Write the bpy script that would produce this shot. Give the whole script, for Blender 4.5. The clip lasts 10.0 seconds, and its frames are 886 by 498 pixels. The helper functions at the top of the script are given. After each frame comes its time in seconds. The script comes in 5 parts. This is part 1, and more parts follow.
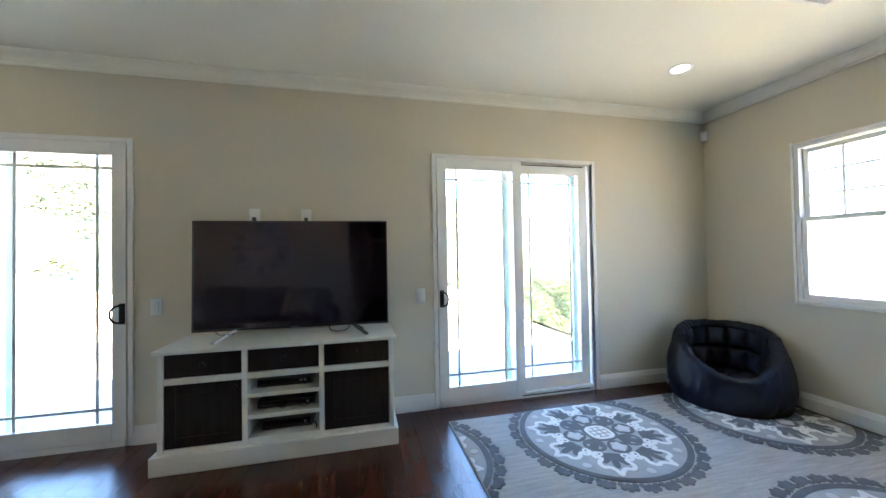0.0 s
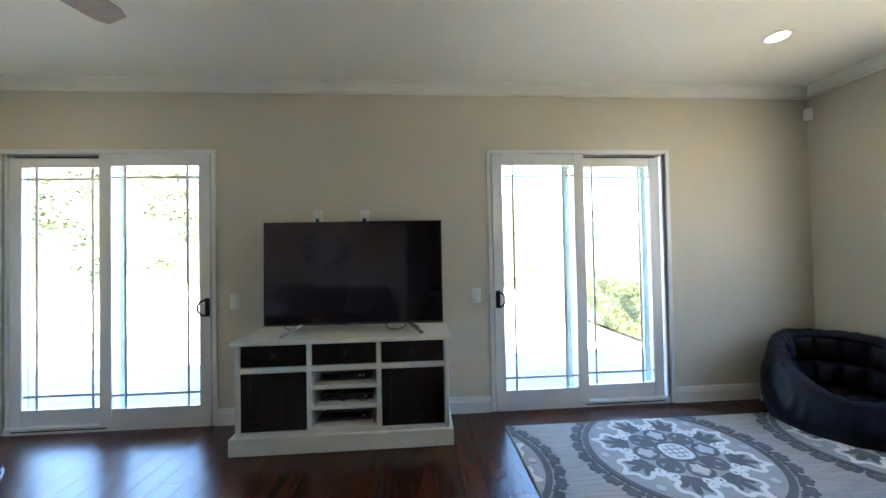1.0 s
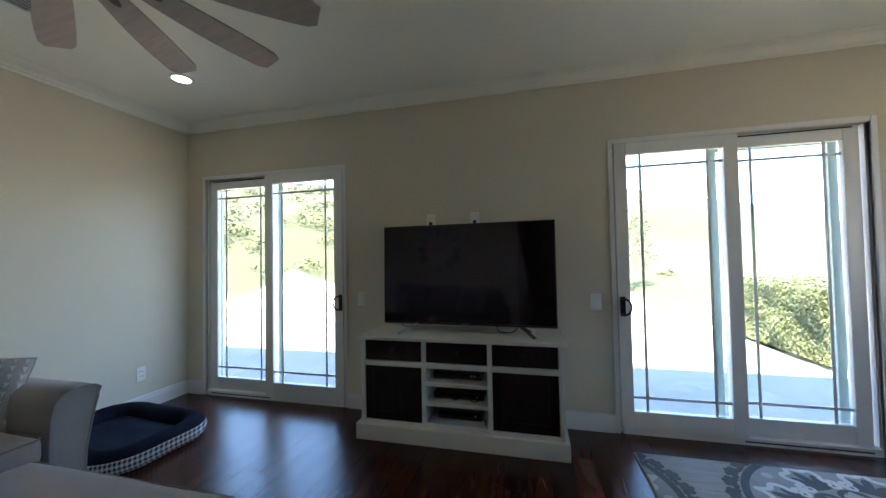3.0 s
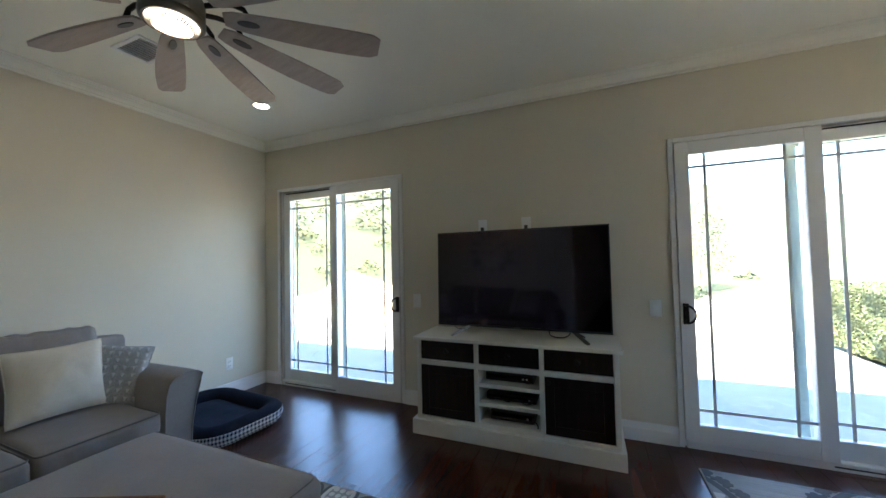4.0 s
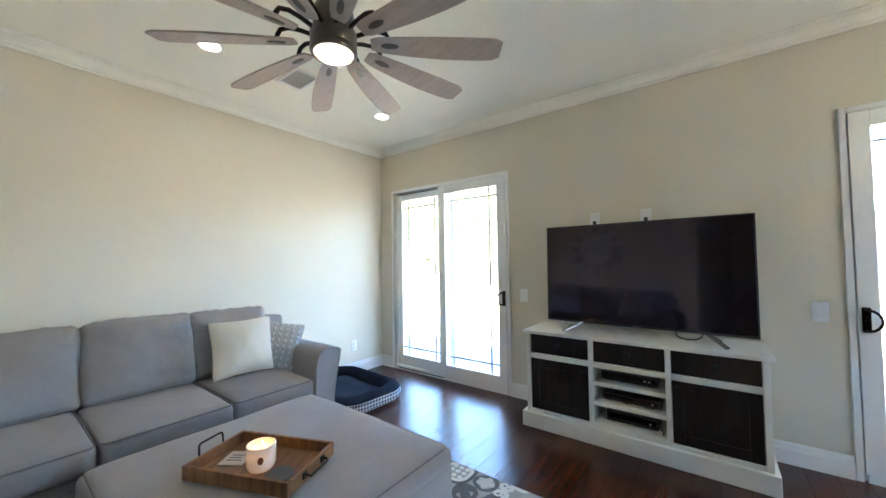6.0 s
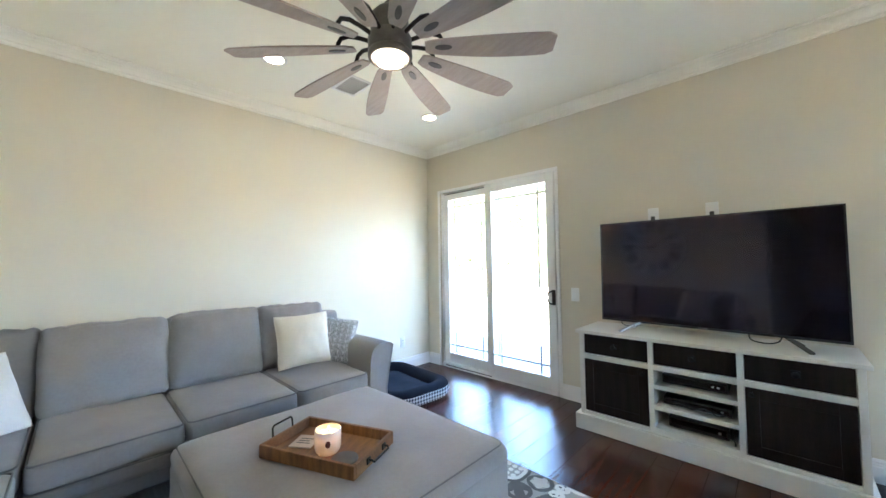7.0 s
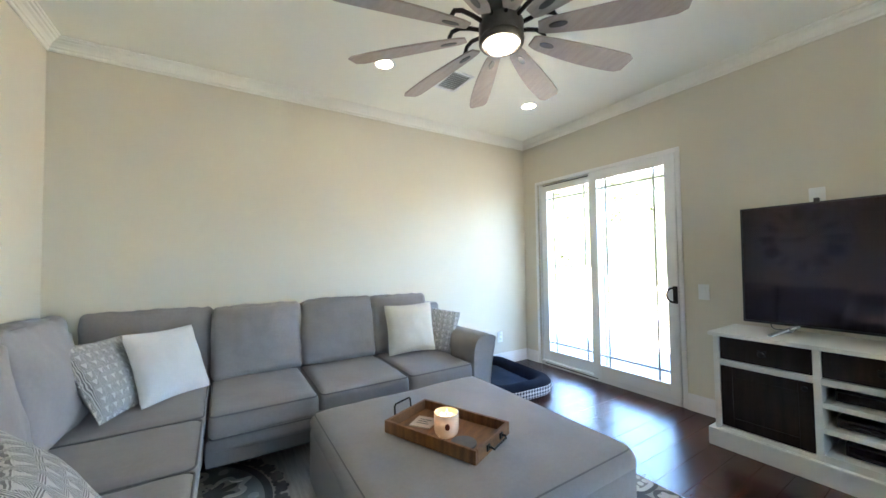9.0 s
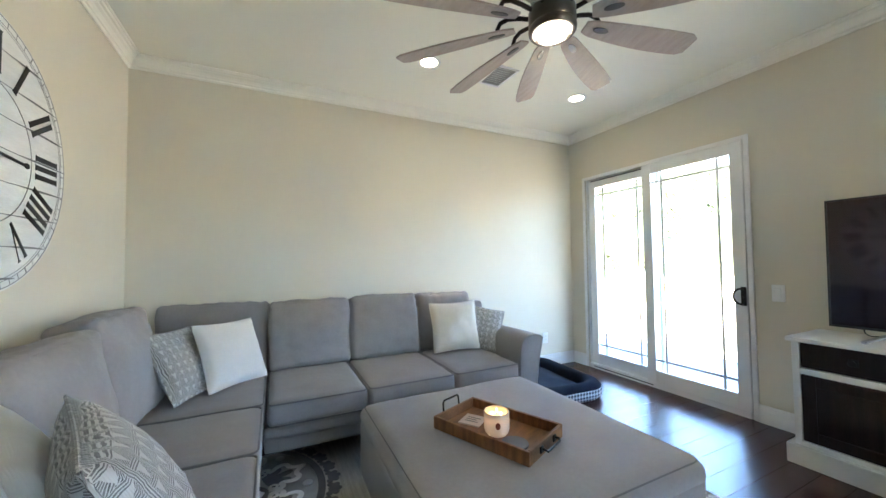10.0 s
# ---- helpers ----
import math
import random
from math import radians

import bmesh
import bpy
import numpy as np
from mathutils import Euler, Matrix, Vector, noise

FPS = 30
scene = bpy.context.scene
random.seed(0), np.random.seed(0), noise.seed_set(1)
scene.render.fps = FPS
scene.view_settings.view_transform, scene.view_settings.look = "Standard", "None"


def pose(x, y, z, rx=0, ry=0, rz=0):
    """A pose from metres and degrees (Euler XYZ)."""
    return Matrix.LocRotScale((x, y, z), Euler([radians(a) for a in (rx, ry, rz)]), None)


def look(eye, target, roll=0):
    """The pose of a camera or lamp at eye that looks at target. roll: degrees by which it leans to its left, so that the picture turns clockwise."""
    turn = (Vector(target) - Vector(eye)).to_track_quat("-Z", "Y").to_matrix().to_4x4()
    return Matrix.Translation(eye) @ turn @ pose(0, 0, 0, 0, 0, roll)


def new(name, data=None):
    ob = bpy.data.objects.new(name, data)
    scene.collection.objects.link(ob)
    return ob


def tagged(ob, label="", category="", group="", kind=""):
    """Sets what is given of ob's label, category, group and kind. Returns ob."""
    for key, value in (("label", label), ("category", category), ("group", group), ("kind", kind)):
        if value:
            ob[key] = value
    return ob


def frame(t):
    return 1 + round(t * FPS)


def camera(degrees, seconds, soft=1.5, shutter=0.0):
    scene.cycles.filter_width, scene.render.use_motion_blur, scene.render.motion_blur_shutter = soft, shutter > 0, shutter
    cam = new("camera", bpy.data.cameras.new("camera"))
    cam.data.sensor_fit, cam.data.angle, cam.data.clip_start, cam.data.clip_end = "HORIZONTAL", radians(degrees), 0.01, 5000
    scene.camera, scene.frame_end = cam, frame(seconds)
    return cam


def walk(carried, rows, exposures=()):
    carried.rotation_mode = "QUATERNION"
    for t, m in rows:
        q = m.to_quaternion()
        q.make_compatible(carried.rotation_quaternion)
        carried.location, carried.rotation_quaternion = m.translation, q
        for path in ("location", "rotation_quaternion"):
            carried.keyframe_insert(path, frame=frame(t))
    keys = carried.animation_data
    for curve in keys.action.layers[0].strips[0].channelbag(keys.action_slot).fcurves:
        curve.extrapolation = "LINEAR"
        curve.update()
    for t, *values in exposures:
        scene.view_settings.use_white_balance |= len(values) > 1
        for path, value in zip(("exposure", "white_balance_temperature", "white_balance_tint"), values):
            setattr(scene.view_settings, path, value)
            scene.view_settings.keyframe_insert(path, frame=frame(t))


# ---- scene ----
cam = camera(103.2, 10.0)
PATH = [
    (0, (-0.575, -2.782, 1.23), (-0.117, -0.835, 1.264), -1.0),
    (0.5, (-0.57, -2.762, 1.228), (-0.267, -0.785, 1.266), -1.0),
    (1, (-0.552, -2.738, 1.231), (-0.415, -0.743, 1.265), -1.1),
    (1.5, (-0.542, -2.712, 1.232), (-0.575, -0.712, 1.263), -1.1),
    (2, (-0.551, -2.69, 1.221), (-0.737, -0.699, 1.262), -1.0),
    (2.5, (-0.56, -2.673, 1.222), (-0.898, -0.702, 1.27), -1.0),
    (4, (-0.514, -2.782, 1.261), (-1.284, -0.937, 1.327), -1.2),
    (4.5, (-0.528, -2.812, 1.258), (-1.432, -1.029, 1.329), -1.1),
    (5, (-0.551, -2.856, 1.251), (-1.575, -1.139, 1.328), -1.03),
    (5.5, (-0.576, -2.894, 1.24), (-1.697, -1.24, 1.31), -0.86),
    (7, (-0.63, -2.978, 1.212), (-2.02, -1.542, 1.285), -0.9),
    (7.5, (-0.651, -3.005, 1.205), (-2.125, -1.655, 1.274), -0.85),
    (8, (-0.677, -3.027, 1.196), (-2.231, -1.771, 1.261), -0.85),
    (8.5, (-0.7, -3.045, 1.184), (-2.329, -1.885, 1.25), -0.8),
    (9, (-0.722, -3.062, 1.175), (-2.417, -2.003, 1.241), -0.8),
    (9.5, (-0.744, -3.079, 1.164), (-2.497, -2.119, 1.233), -0.7),
    (10, (-0.758, -3.092, 1.157), (-2.559, -2.226, 1.227), -0.7),
]
EXPOSURES = [(0, 5.06), (1.0, 4.82), (2.0, 4.22), (2.5, 3.84), (4.0, 4.08), (4.5, 4.48), (5.5, 5.18), (7.5, 5.78), (10, 5.43)]
walk(cam, [(t, look(eye, target, roll)) for t, eye, target, roll in PATH], EXPOSURES)

# ---- world and sun ----
SUN_EL, SUN_AZ = 63.0, 205.0     # degrees; azimuth clockwise from +y (north)
world = bpy.data.worlds.new("sky")
scene.world = world
world.use_nodes = True
wn = world.node_tree
sky = wn.nodes.new("ShaderNodeTexSky")
sky.sky_type, sky.sun_disc = "NISHITA", False
sky.sun_elevation, sky.sun_rotation = radians(SUN_EL), radians(SUN_AZ)
sky.dust_density, sky.ozone_density, sky.air_density = 0.1, 5.0, 1.0
wn.links.new(sky.outputs[0], wn.nodes["Background"].inputs[0])
wn.nodes["Background"].inputs[1].default_value = 0.15
sun = new("sun", bpy.data.lights.new("sun", "SUN"))
sun.data.energy, sun.data.angle, sun.data.color = 4.6, radians(0.5), (1.0, 0.87, 0.67)
_e, _a = radians(SUN_EL), radians(SUN_AZ)
sun.matrix_world = look((0, 0, 0), (-math.cos(_e) * math.sin(_a), -math.cos(_e) * math.cos(_a), -math.sin(_e)))


# ---- building helpers ----
def part(name, bm, material, parent=None, label="", smooth=True, at=None):
    """Link a bmesh as one mesh object; under parent when one is given."""
    me = bpy.data.meshes.new(name)
    bm.normal_update()
    bm.to_mesh(me)
    bm.free()
    mats = material if isinstance(material, (list, tuple)) else [material]
    for m in mats:
        me.materials.append(m)
    if smooth:
        me.set_sharp_from_angle(angle=radians(40))
        for p in me.polygons:
            p.use_smooth = True
    ob = new(name, me)
    if at is not None:
        ob.matrix_world = at
    if parent is not None:
        ob.parent = parent
    if label:
        ob["label"] = label
    return ob


def thing(name, x, y, z, label, category, group="", rz=0.0):
    """An Empty at the base of a thing."""
    ob = new(name)
    ob.empty_display_size = 0.05
    ob.matrix_world = pose(x, y, z, 0, 0, rz)
    return tagged(ob, label, category, group)


def add_box(bm, x0, x1, y0, y1, z0, z1, bevel=0.0, seg=2, mat_index=0):
    m = Matrix.LocRotScale(((x0 + x1) / 2, (y0 + y1) / 2, (z0 + z1) / 2), None,
                           (abs(x1 - x0), abs(y1 - y0), abs(z1 - z0)))
    made = bmesh.ops.create_cube(bm, size=1.0, matrix=m)["verts"]
    faces = {f for v in made for f in v.link_faces}
    for f in faces:
        f.material_index = mat_index
    if bevel > 0:
        edges = list({e for v in made for e in v.link_edges})
        bmesh.ops.bevel(bm, geom=edges, offset=bevel, segments=seg, affect="EDGES", profile=0.5)
    return made


def box(x0, x1, y0, y1, z0, z1, bevel=0.0, seg=2):
    bm = bmesh.new()
    add_box(bm, x0, x1, y0, y1, z0, z1, bevel, seg)
    return bm


def lathe(profile, seg=40, cap=True):
    """Turn (radius, z) pairs round the z axis."""
    bm = bmesh.new()
    rings = []
    for r, z in profile:
        if r < 1e-6:
            rings.append([bm.verts.new((0, 0, z))])
        else:
            rings.append([bm.verts.new((r * math.cos(2 * math.pi * k / seg), r * math.sin(2 * math.pi * k / seg), z))
                          for k in range(seg)])
    for a, b in zip(rings, rings[1:]):
        for k in range(seg):
            n = (k + 1) % seg
            quad = [a[k % len(a)], a[n % len(a)], b[n % len(b)], b[k % len(b)]]
            quad = list(dict.fromkeys(quad))
            if len(quad) > 2:
                try:
                    bm.faces.new(quad)
                except ValueError:
                    pass
    bmesh.ops.recalc_face_normals(bm, faces=bm.faces)
    return bm


def sweep(points, radius, seg=8, closed=False):
    """A round tube along points."""
    bm = bmesh.new()
    pts = [Vector(p) for p in points]
    rings = []
    n = len(pts)
    for i, p in enumerate(pts):
        a = pts[i - 1] if (i > 0 or closed) else p
        b = pts[(i + 1) % n] if (i < n - 1 or closed) else p
        q = (b - a).to_track_quat("Z", "Y")
        rings.append([bm.verts.new(p + q @ Vector((radius * math.cos(2 * math.pi * k / seg),
                                                    radius * math.sin(2 * math.pi * k / seg), 0))) for k in range(seg)])
    pairs = list(zip(rings, rings[1:])) + ([(rings[-1], rings[0])] if closed else [])
    for a, b in pairs:
        for k in range(seg):
            bm.faces.new((a[k], a[(k + 1) % seg], b[(k + 1) % seg], b[k]))
    if not closed:
        bm.faces.new(rings[0])
        bm.faces.new(rings[-1])
    bmesh.ops.recalc_face_normals(bm, faces=bm.faces)
    return bm


def extrude_profile(profile, start, end, inward):
    """A moulding: profile of (out from wall, z) run from start to end (x, y), leaning out along inward; mitred 45 degrees at both ends."""
    bm = bmesh.new()
    s, e = Vector((*start, 0)), Vector((*end, 0))
    d, n = (e - s).normalized(), Vector((*inward, 0))
    a = [bm.verts.new(s + n * o + d * (o * start_mitre) + Vector((0, 0, z))) for o, z in profile for start_mitre in (1,)]
    b = [bm.verts.new(e + n * o - d * o + Vector((0, 0, z))) for o, z in profile]
    k = len(profile)
    for i in range(k):
        j = (i + 1) % k
        bm.faces.new((a[i], a[j], b[j], b[i]))
    bm.faces.new(a)
    bm.faces.new(b)
    bmesh.ops.recalc_face_normals(bm, faces=bm.faces)
    return bm


def straight_profile(profile, start, end, inward):
    """As extrude_profile, with square ends."""
    bm = bmesh.new()
    s, e = Vector((*start, 0)), Vector((*end, 0))
    n = Vector((*inward, 0))
    a = [bm.verts.new(s + n * o + Vector((0, 0, z))) for o, z in profile]
    b = [bm.verts.new(e + n * o + Vector((0, 0, z))) for o, z in profile]
    k = len(profile)
    for i in range(k):
        j = (i + 1) % k
        bm.faces.new((a[i], a[j], b[j], b[i]))
    bm.faces.new(a)
    bm.faces.new(b)
    bmesh.ops.recalc_face_normals(bm, faces=bm.faces)
    return bm


# ---- materials ----
def material(name, dark, light, scale=8.0, rough=0.6, bump=0.0, bump_scale=200.0, metal=0.0, stretch=(1, 1, 1),
             fine=0.25, spec=0.5, per_piece=0.0, sheen=0.0, coat=0.0, rough_spread=0.08):
    """A surface of two near colours mixed by coarse and fine noise, with relief and uneven gloss."""
    m = bpy.data.materials.new(name)
    m.use_nodes = True
    nt = m.node_tree
    N, L = nt.nodes, nt.links
    b = N["Principled BSDF"]
    tc = N.new("ShaderNodeTexCoord")
    mp = N.new("ShaderNodeMapping")
    mp.inputs["Scale"].default_value = stretch
    L.new(tc.outputs["Object"], mp.inputs[0])
    big = N.new("ShaderNodeTexNoise")
    big.inputs["Scale"].default_value, big.inputs["Detail"].default_value = scale, 4
    sm = N.new("ShaderNodeTexNoise")
    sm.inputs["Scale"].default_value, sm.inputs["Detail"].default_value = scale * 14, 3
    L.new(mp.outputs[0], big.inputs["Vector"])
    L.new(mp.outputs[0], sm.inputs["Vector"])
    mix = N.new("ShaderNodeMix")
    L.new(big.outputs[0], mix.inputs[2])
    L.new(sm.outputs[0], mix.inputs[3])
    mix.inputs[0].default_value = fine
    last = mix.outputs[0]
    if per_piece > 0:
        oi = N.new("ShaderNodeObjectInfo")
        add = N.new("ShaderNodeMath")
        add.operation = "MULTIPLY_ADD"
        L.new(oi.outputs["Random"], add.inputs[0])
        add.inputs[1].default_value = per_piece
        L.new(last, add.inputs[2])
        sub = N.new("ShaderNodeMath")
        sub.operation = "SUBTRACT"
        L.new(add.outputs[0], sub.inputs[0])
        sub.inputs[1].default_value = per_piece / 2
        last = sub.outputs[0]
    ramp = N.new("ShaderNodeValToRGB")
    ramp.color_ramp.elements[0].position, ramp.color_ramp.elements[1].position = 0.28, 0.72
    ramp.color_ramp.elements[0].color, ramp.color_ramp.elements[1].color = (*dark, 1), (*light, 1)
    L.new(last, ramp.inputs[0])
    L.new(ramp.outputs[0], b.inputs["Base Color"])
    rr = N.new("ShaderNodeMapRange")
    rr.inputs[3].default_value, rr.inputs[4].default_value = max(0.02, rough - rough_spread), min(1, rough + rough_spread)
    L.new(big.outputs[0], rr.inputs[0])
    L.new(rr.outputs[0], b.inputs["Roughness"])
    b.inputs["Metallic"].default_value = metal
    b.inputs["Specular IOR Level"].default_value = spec
    b.inputs["Sheen Weight"].default_value = sheen
    b.inputs["Coat Weight"].default_value = coat
    if bump > 0:
        bn = N.new("ShaderNodeTexNoise")
        bn.inputs["Scale"].default_value, bn.inputs["Detail"].default_value = bump_scale, 2
        L.new(mp.outputs[0], bn.inputs["Vector"])
        bp = N.new("ShaderNodeBump")
        bp.inputs["Strength"].default_value, bp.inputs["Distance"].default_value = bump, 0.002
        L.new(bn.outputs[0], bp.inputs["Height"])
        L.new(bp.outputs[0], b.inputs["Normal"])
    return m


def emitter(name, colour, strength):
    m = bpy.data.materials.new(name)
    m.use_nodes = True
    b = m.node_tree.nodes["Principled BSDF"]
    b.inputs["Base Color"].default_value = (*colour, 1)
    b.inputs["Emission Color"].default_value = (*colour, 1)
    b.inputs["Emission Strength"].default_value = strength
    return m


def woven(name, dark, light, thread=900.0, rough=0.9, blotch=5.0):
    """Plain woven cloth: crossed threads over a soft blotchy tone."""
    m = material(name, dark, light, blotch, rough, 0, fine=0.35, spec=0.25, sheen=0.15)
    nt = m.node_tree
    N, L = nt.nodes, nt.links
    tc = N["Texture Coordinate"]
    out = []
    for d in ("X", "Y", "Z"):
        w = N.new("ShaderNodeTexWave")
        w.bands_direction = d
        w.inputs["Scale"].default_value = thread / 6.28
        w.inputs["Distortion"].default_value = 1.5
        L.new(tc.outputs["Object"], w.inputs[0])
        out.append(w.outputs["Fac"])
    a = N.new("ShaderNodeMath")
    L.new(out[0], a.inputs[0])
    L.new(out[1], a.inputs[1])
    c = N.new("ShaderNodeMath")
    L.new(a.outputs[0], c.inputs[0])
    L.new(out[2], c.inputs[1])
    soft = N.new("ShaderNodeTexNoise")
    soft.inputs["Scale"].default_value, soft.inputs["Detail"].default_value = 9, 3
    L.new(tc.outputs["Object"], soft.inputs["Vector"])
    bp = N.new("ShaderNodeBump")
    bp.inputs["Strength"].default_value, bp.inputs["Distance"].default_value = 0.25, 0.001
    L.new(c.outputs[0], bp.inputs["Height"])
    b2 = N.new("ShaderNodeBump")
    b2.inputs["Strength"].default_value, b2.inputs["Distance"].default_value = 0.22, 0.012
    L.new(soft.outputs[0], b2.inputs["Height"])
    L.new(bp.outputs[0], b2.inputs["Normal"])
    L.new(b2.outputs[0], N["Principled BSDF"].inputs["Normal"])
    return m


def glass(name, tint=(0.97, 0.99, 0.98)):
    m = bpy.data.materials.new(name)
    m.use_nodes = True
    b = m.node_tree.nodes["Principled BSDF"]
    b.inputs["Base Color"].default_value = (*tint, 1)
    b.inputs["Roughness"].default_value = 0.0
    b.inputs["Transmission Weight"].default_value = 1.0
    b.inputs["IOR"].default_value = 1.45
    return m


M_WALL = material("beige_wall_paint", (0.630, 0.583, 0.474), (0.665, 0.617, 0.504), 1.3, 0.75, 0.25, 160, fine=0.2, spec=0.3)
M_CEIL = material("ceiling_paint", (0.84, 0.83, 0.735), (0.875, 0.865, 0.77), 1.5, 0.85, 0.2, 140, spec=0.2)
M_TRIM = material("white_trim_paint", (0.76, 0.755, 0.74), (0.81, 0.805, 0.79), 3, 0.35, 0.04, 60)
M_CROWN = material("cream_trim_paint", (0.82, 0.81, 0.735), (0.85, 0.84, 0.765), 1.5, 0.7, 0.03, 60, spec=0.2)
M_VINYL = material("white_vinyl", (0.77, 0.77, 0.76), (0.81, 0.81, 0.80), 3, 0.32, 0.02, 50)
M_GRILLE = material("grey_grille_bar", (0.70, 0.73, 0.71), (0.76, 0.79, 0.77), 4, 0.4)
M_SCREENFRAME = material("green_grey_aluminium", (0.34, 0.42, 0.37), (0.40, 0.48, 0.43), 4, 0.5)
M_GLASS = glass("window_glass")
M_BRONZE = material("oil_rubbed_bronze", (0.018, 0.015, 0.013), (0.035, 0.028, 0.024), 20, 0.38, metal=0.7)
M_BLACK = material("black_gap", (0.012, 0.012, 0.012), (0.02, 0.02, 0.02), 10, 0.6)
M_PLATE = material("white_plastic", (0.78, 0.78, 0.76), (0.82, 0.82, 0.80), 5, 0.35)
M_PLANK = material("dark_stained_hardwood", (0.034, 0.0095, 0.005), (0.088, 0.027, 0.0135), 2.5, 0.24, 0.25, 30,
                   stretch=(9, 0.9, 1), per_piece=0.22, fine=0.35, rough_spread=0.06)
M_SUBFLOOR = material("dark_joint", (0.008, 0.004, 0.003), (0.014, 0.007, 0.005), 6, 0.7)

# ---- the room ----
W, E, S, CEIL = -3.77, 2.75, -3.985, 2.566
T = 0.16
S_END, BACK = -1.04, -15.0   # the south wall stops here; the room runs on behind it
D1 = (-3.582, -2.063)   # outer edges of the casings of the two sliding doors
D2 = (-0.006, 1.503)
DTOP = 2.055
CAS = 0.032             # casing width
WIN = (-1.98, -0.735, 0.815, 2.038)  # the east window: y0, y1, z0, z1

bm = bmesh.new()
xs = [W - T, D1[0] + CAS, D1[1] - CAS, D2[0] + CAS, D2[1] - CAS, E + T]
for a, b in ((0, 1), (2, 3), (4, 5)):
    add_box(bm, xs[a], xs[b], 0, T, -0.1, CEIL)
for a, b in ((1, 2), (3, 4)):
    add_box(bm, xs[a], xs[b], 0, T, DTOP - CAS, CEIL)
bmesh.ops.remove_doubles(bm, verts=bm.verts, dist=1e-5)
tagged(part("wall_north", bm, M_WALL, smooth=False), "beige painted wall with two sliding patio doors", "wall", kind="structure")
tagged(part("wall_west", box(W - T, W, S - T, 0, -0.1, CEIL), M_WALL, smooth=False), "plain beige painted wall behind the sofa", "wall", kind="structure")
tagged(part("wall_south", box(W, S_END, S - T, S, -0.1, CEIL), M_WALL, smooth=False), "beige painted wall carrying the round clock", "wall", kind="structure")
tagged(part("wall_passage", box(S_END - T, S_END, BACK, S - T, -0.1, CEIL), M_WALL, smooth=False), "plain beige painted wall of the rear space", "wall", kind="structure")
tagged(part("wall_rear", box(S_END - T, E + T, BACK - T, BACK, -0.1, CEIL), M_WALL, smooth=False), "plain beige painted rear wall", "wall", kind="structure")
bm = bmesh.new()
add_box(bm, E, E + T, BACK, WIN[0], -0.1, CEIL)
add_box(bm, E, E + T, WIN[1], 0, -0.1, CEIL)
add_box(bm, E, E + T, WIN[0], WIN[1], -0.1, WIN[2])
add_box(bm, E, E + T, WIN[0], WIN[1], WIN[3], CEIL)
tagged(part("wall_east", bm, M_WALL, smooth=False), "beige painted wall with a single-hung window", "wall", kind="structure")
tagged(part("ceiling", box(W - T, E + T, BACK - T, T, CEIL, CEIL + 0.15), M_CEIL, smooth=False), "smooth off-white painted ceiling", "ceiling", kind="structure")
# out of view; carried on west so its shadow covers the patio
bm = box(W - 6.0, E + 0.7, BACK - 0.9, T + 0.30, CEIL + 0.2, CEIL + 0.45)
tagged(part("roof", bm, M_TRIM, smooth=False), "flat roof with projecting eaves over the room", "roof", kind="structure")

# unseen wall added beneath the western stretch of roof
tagged(part("wall_outer", box(W - 5.6, W - T - 0.002, 0.0, T, -0.15, CEIL + 0.198), M_WALL, smooth=False), "plain unseen house wall added under the roof that shades the patio", "wall", kind="structure")

CROWN = [(0, 2.487), (0.010, 2.487), (0.014, 2.493), (0.014, 2.506), (0.022, 2.511), (0.026, 2.520), (0.036, 2.532), (0.050, 2.540),
         (0.054, 2.546), (0.066, 2.549), (0.070, 2.557), (0.080, 2.559), (0.082, 2.566), (0, 2.566)]
BASE = [(0, 0), (0.016, 0), (0.016, 0.085), (0.013, 0.090), (0.013, 0.097), (0.010, 0.104), (0.010, 0.112), (0.004, 0.125), (0, 0.125)]
runs = {"north": ((W, 0), (E, 0), (0, -1)), "south": ((W, S), (S_END, S), (0, 1)),
        "west": ((W, S), (W, 0), (1, 0)), "east": ((E, BACK), (E, 0), (-1, 0))}
for side, (a, b, n) in runs.items():
    tagged(part("trim_crown_" + side, extrude_profile(CROWN, a, b, n), M_CROWN, smooth=False),
           "white stepped crown moulding under the ceiling", "crown moulding", kind="structure")
for name, a, b, n, f in (("west", (W, S), (W, 0), (1, 0), extrude_profile), ("south", (W, S), (S_END, S), (0, 1), extrude_profile),
                         ("east", (E, BACK), (E, 0), (-1, 0), extrude_profile),
                         ("north_west", (W + 0.0165, 0), (D1[0] - 0.002, 0), (0, -1), straight_profile),
                         ("north_middle", (D1[1] + 0.002, 0), (D2[0] - 0.002, 0), (0, -1), straight_profile),
                         ("north_east", (D2[1] + 0.002, 0), (E - 0.0165, 0), (0, -1), straight_profile)):
    tagged(part("baseboard_" + name, f(BASE, a, b, n), M_TRIM, smooth=False),
           "white moulded baseboard along the wall", "baseboard", kind="structure")


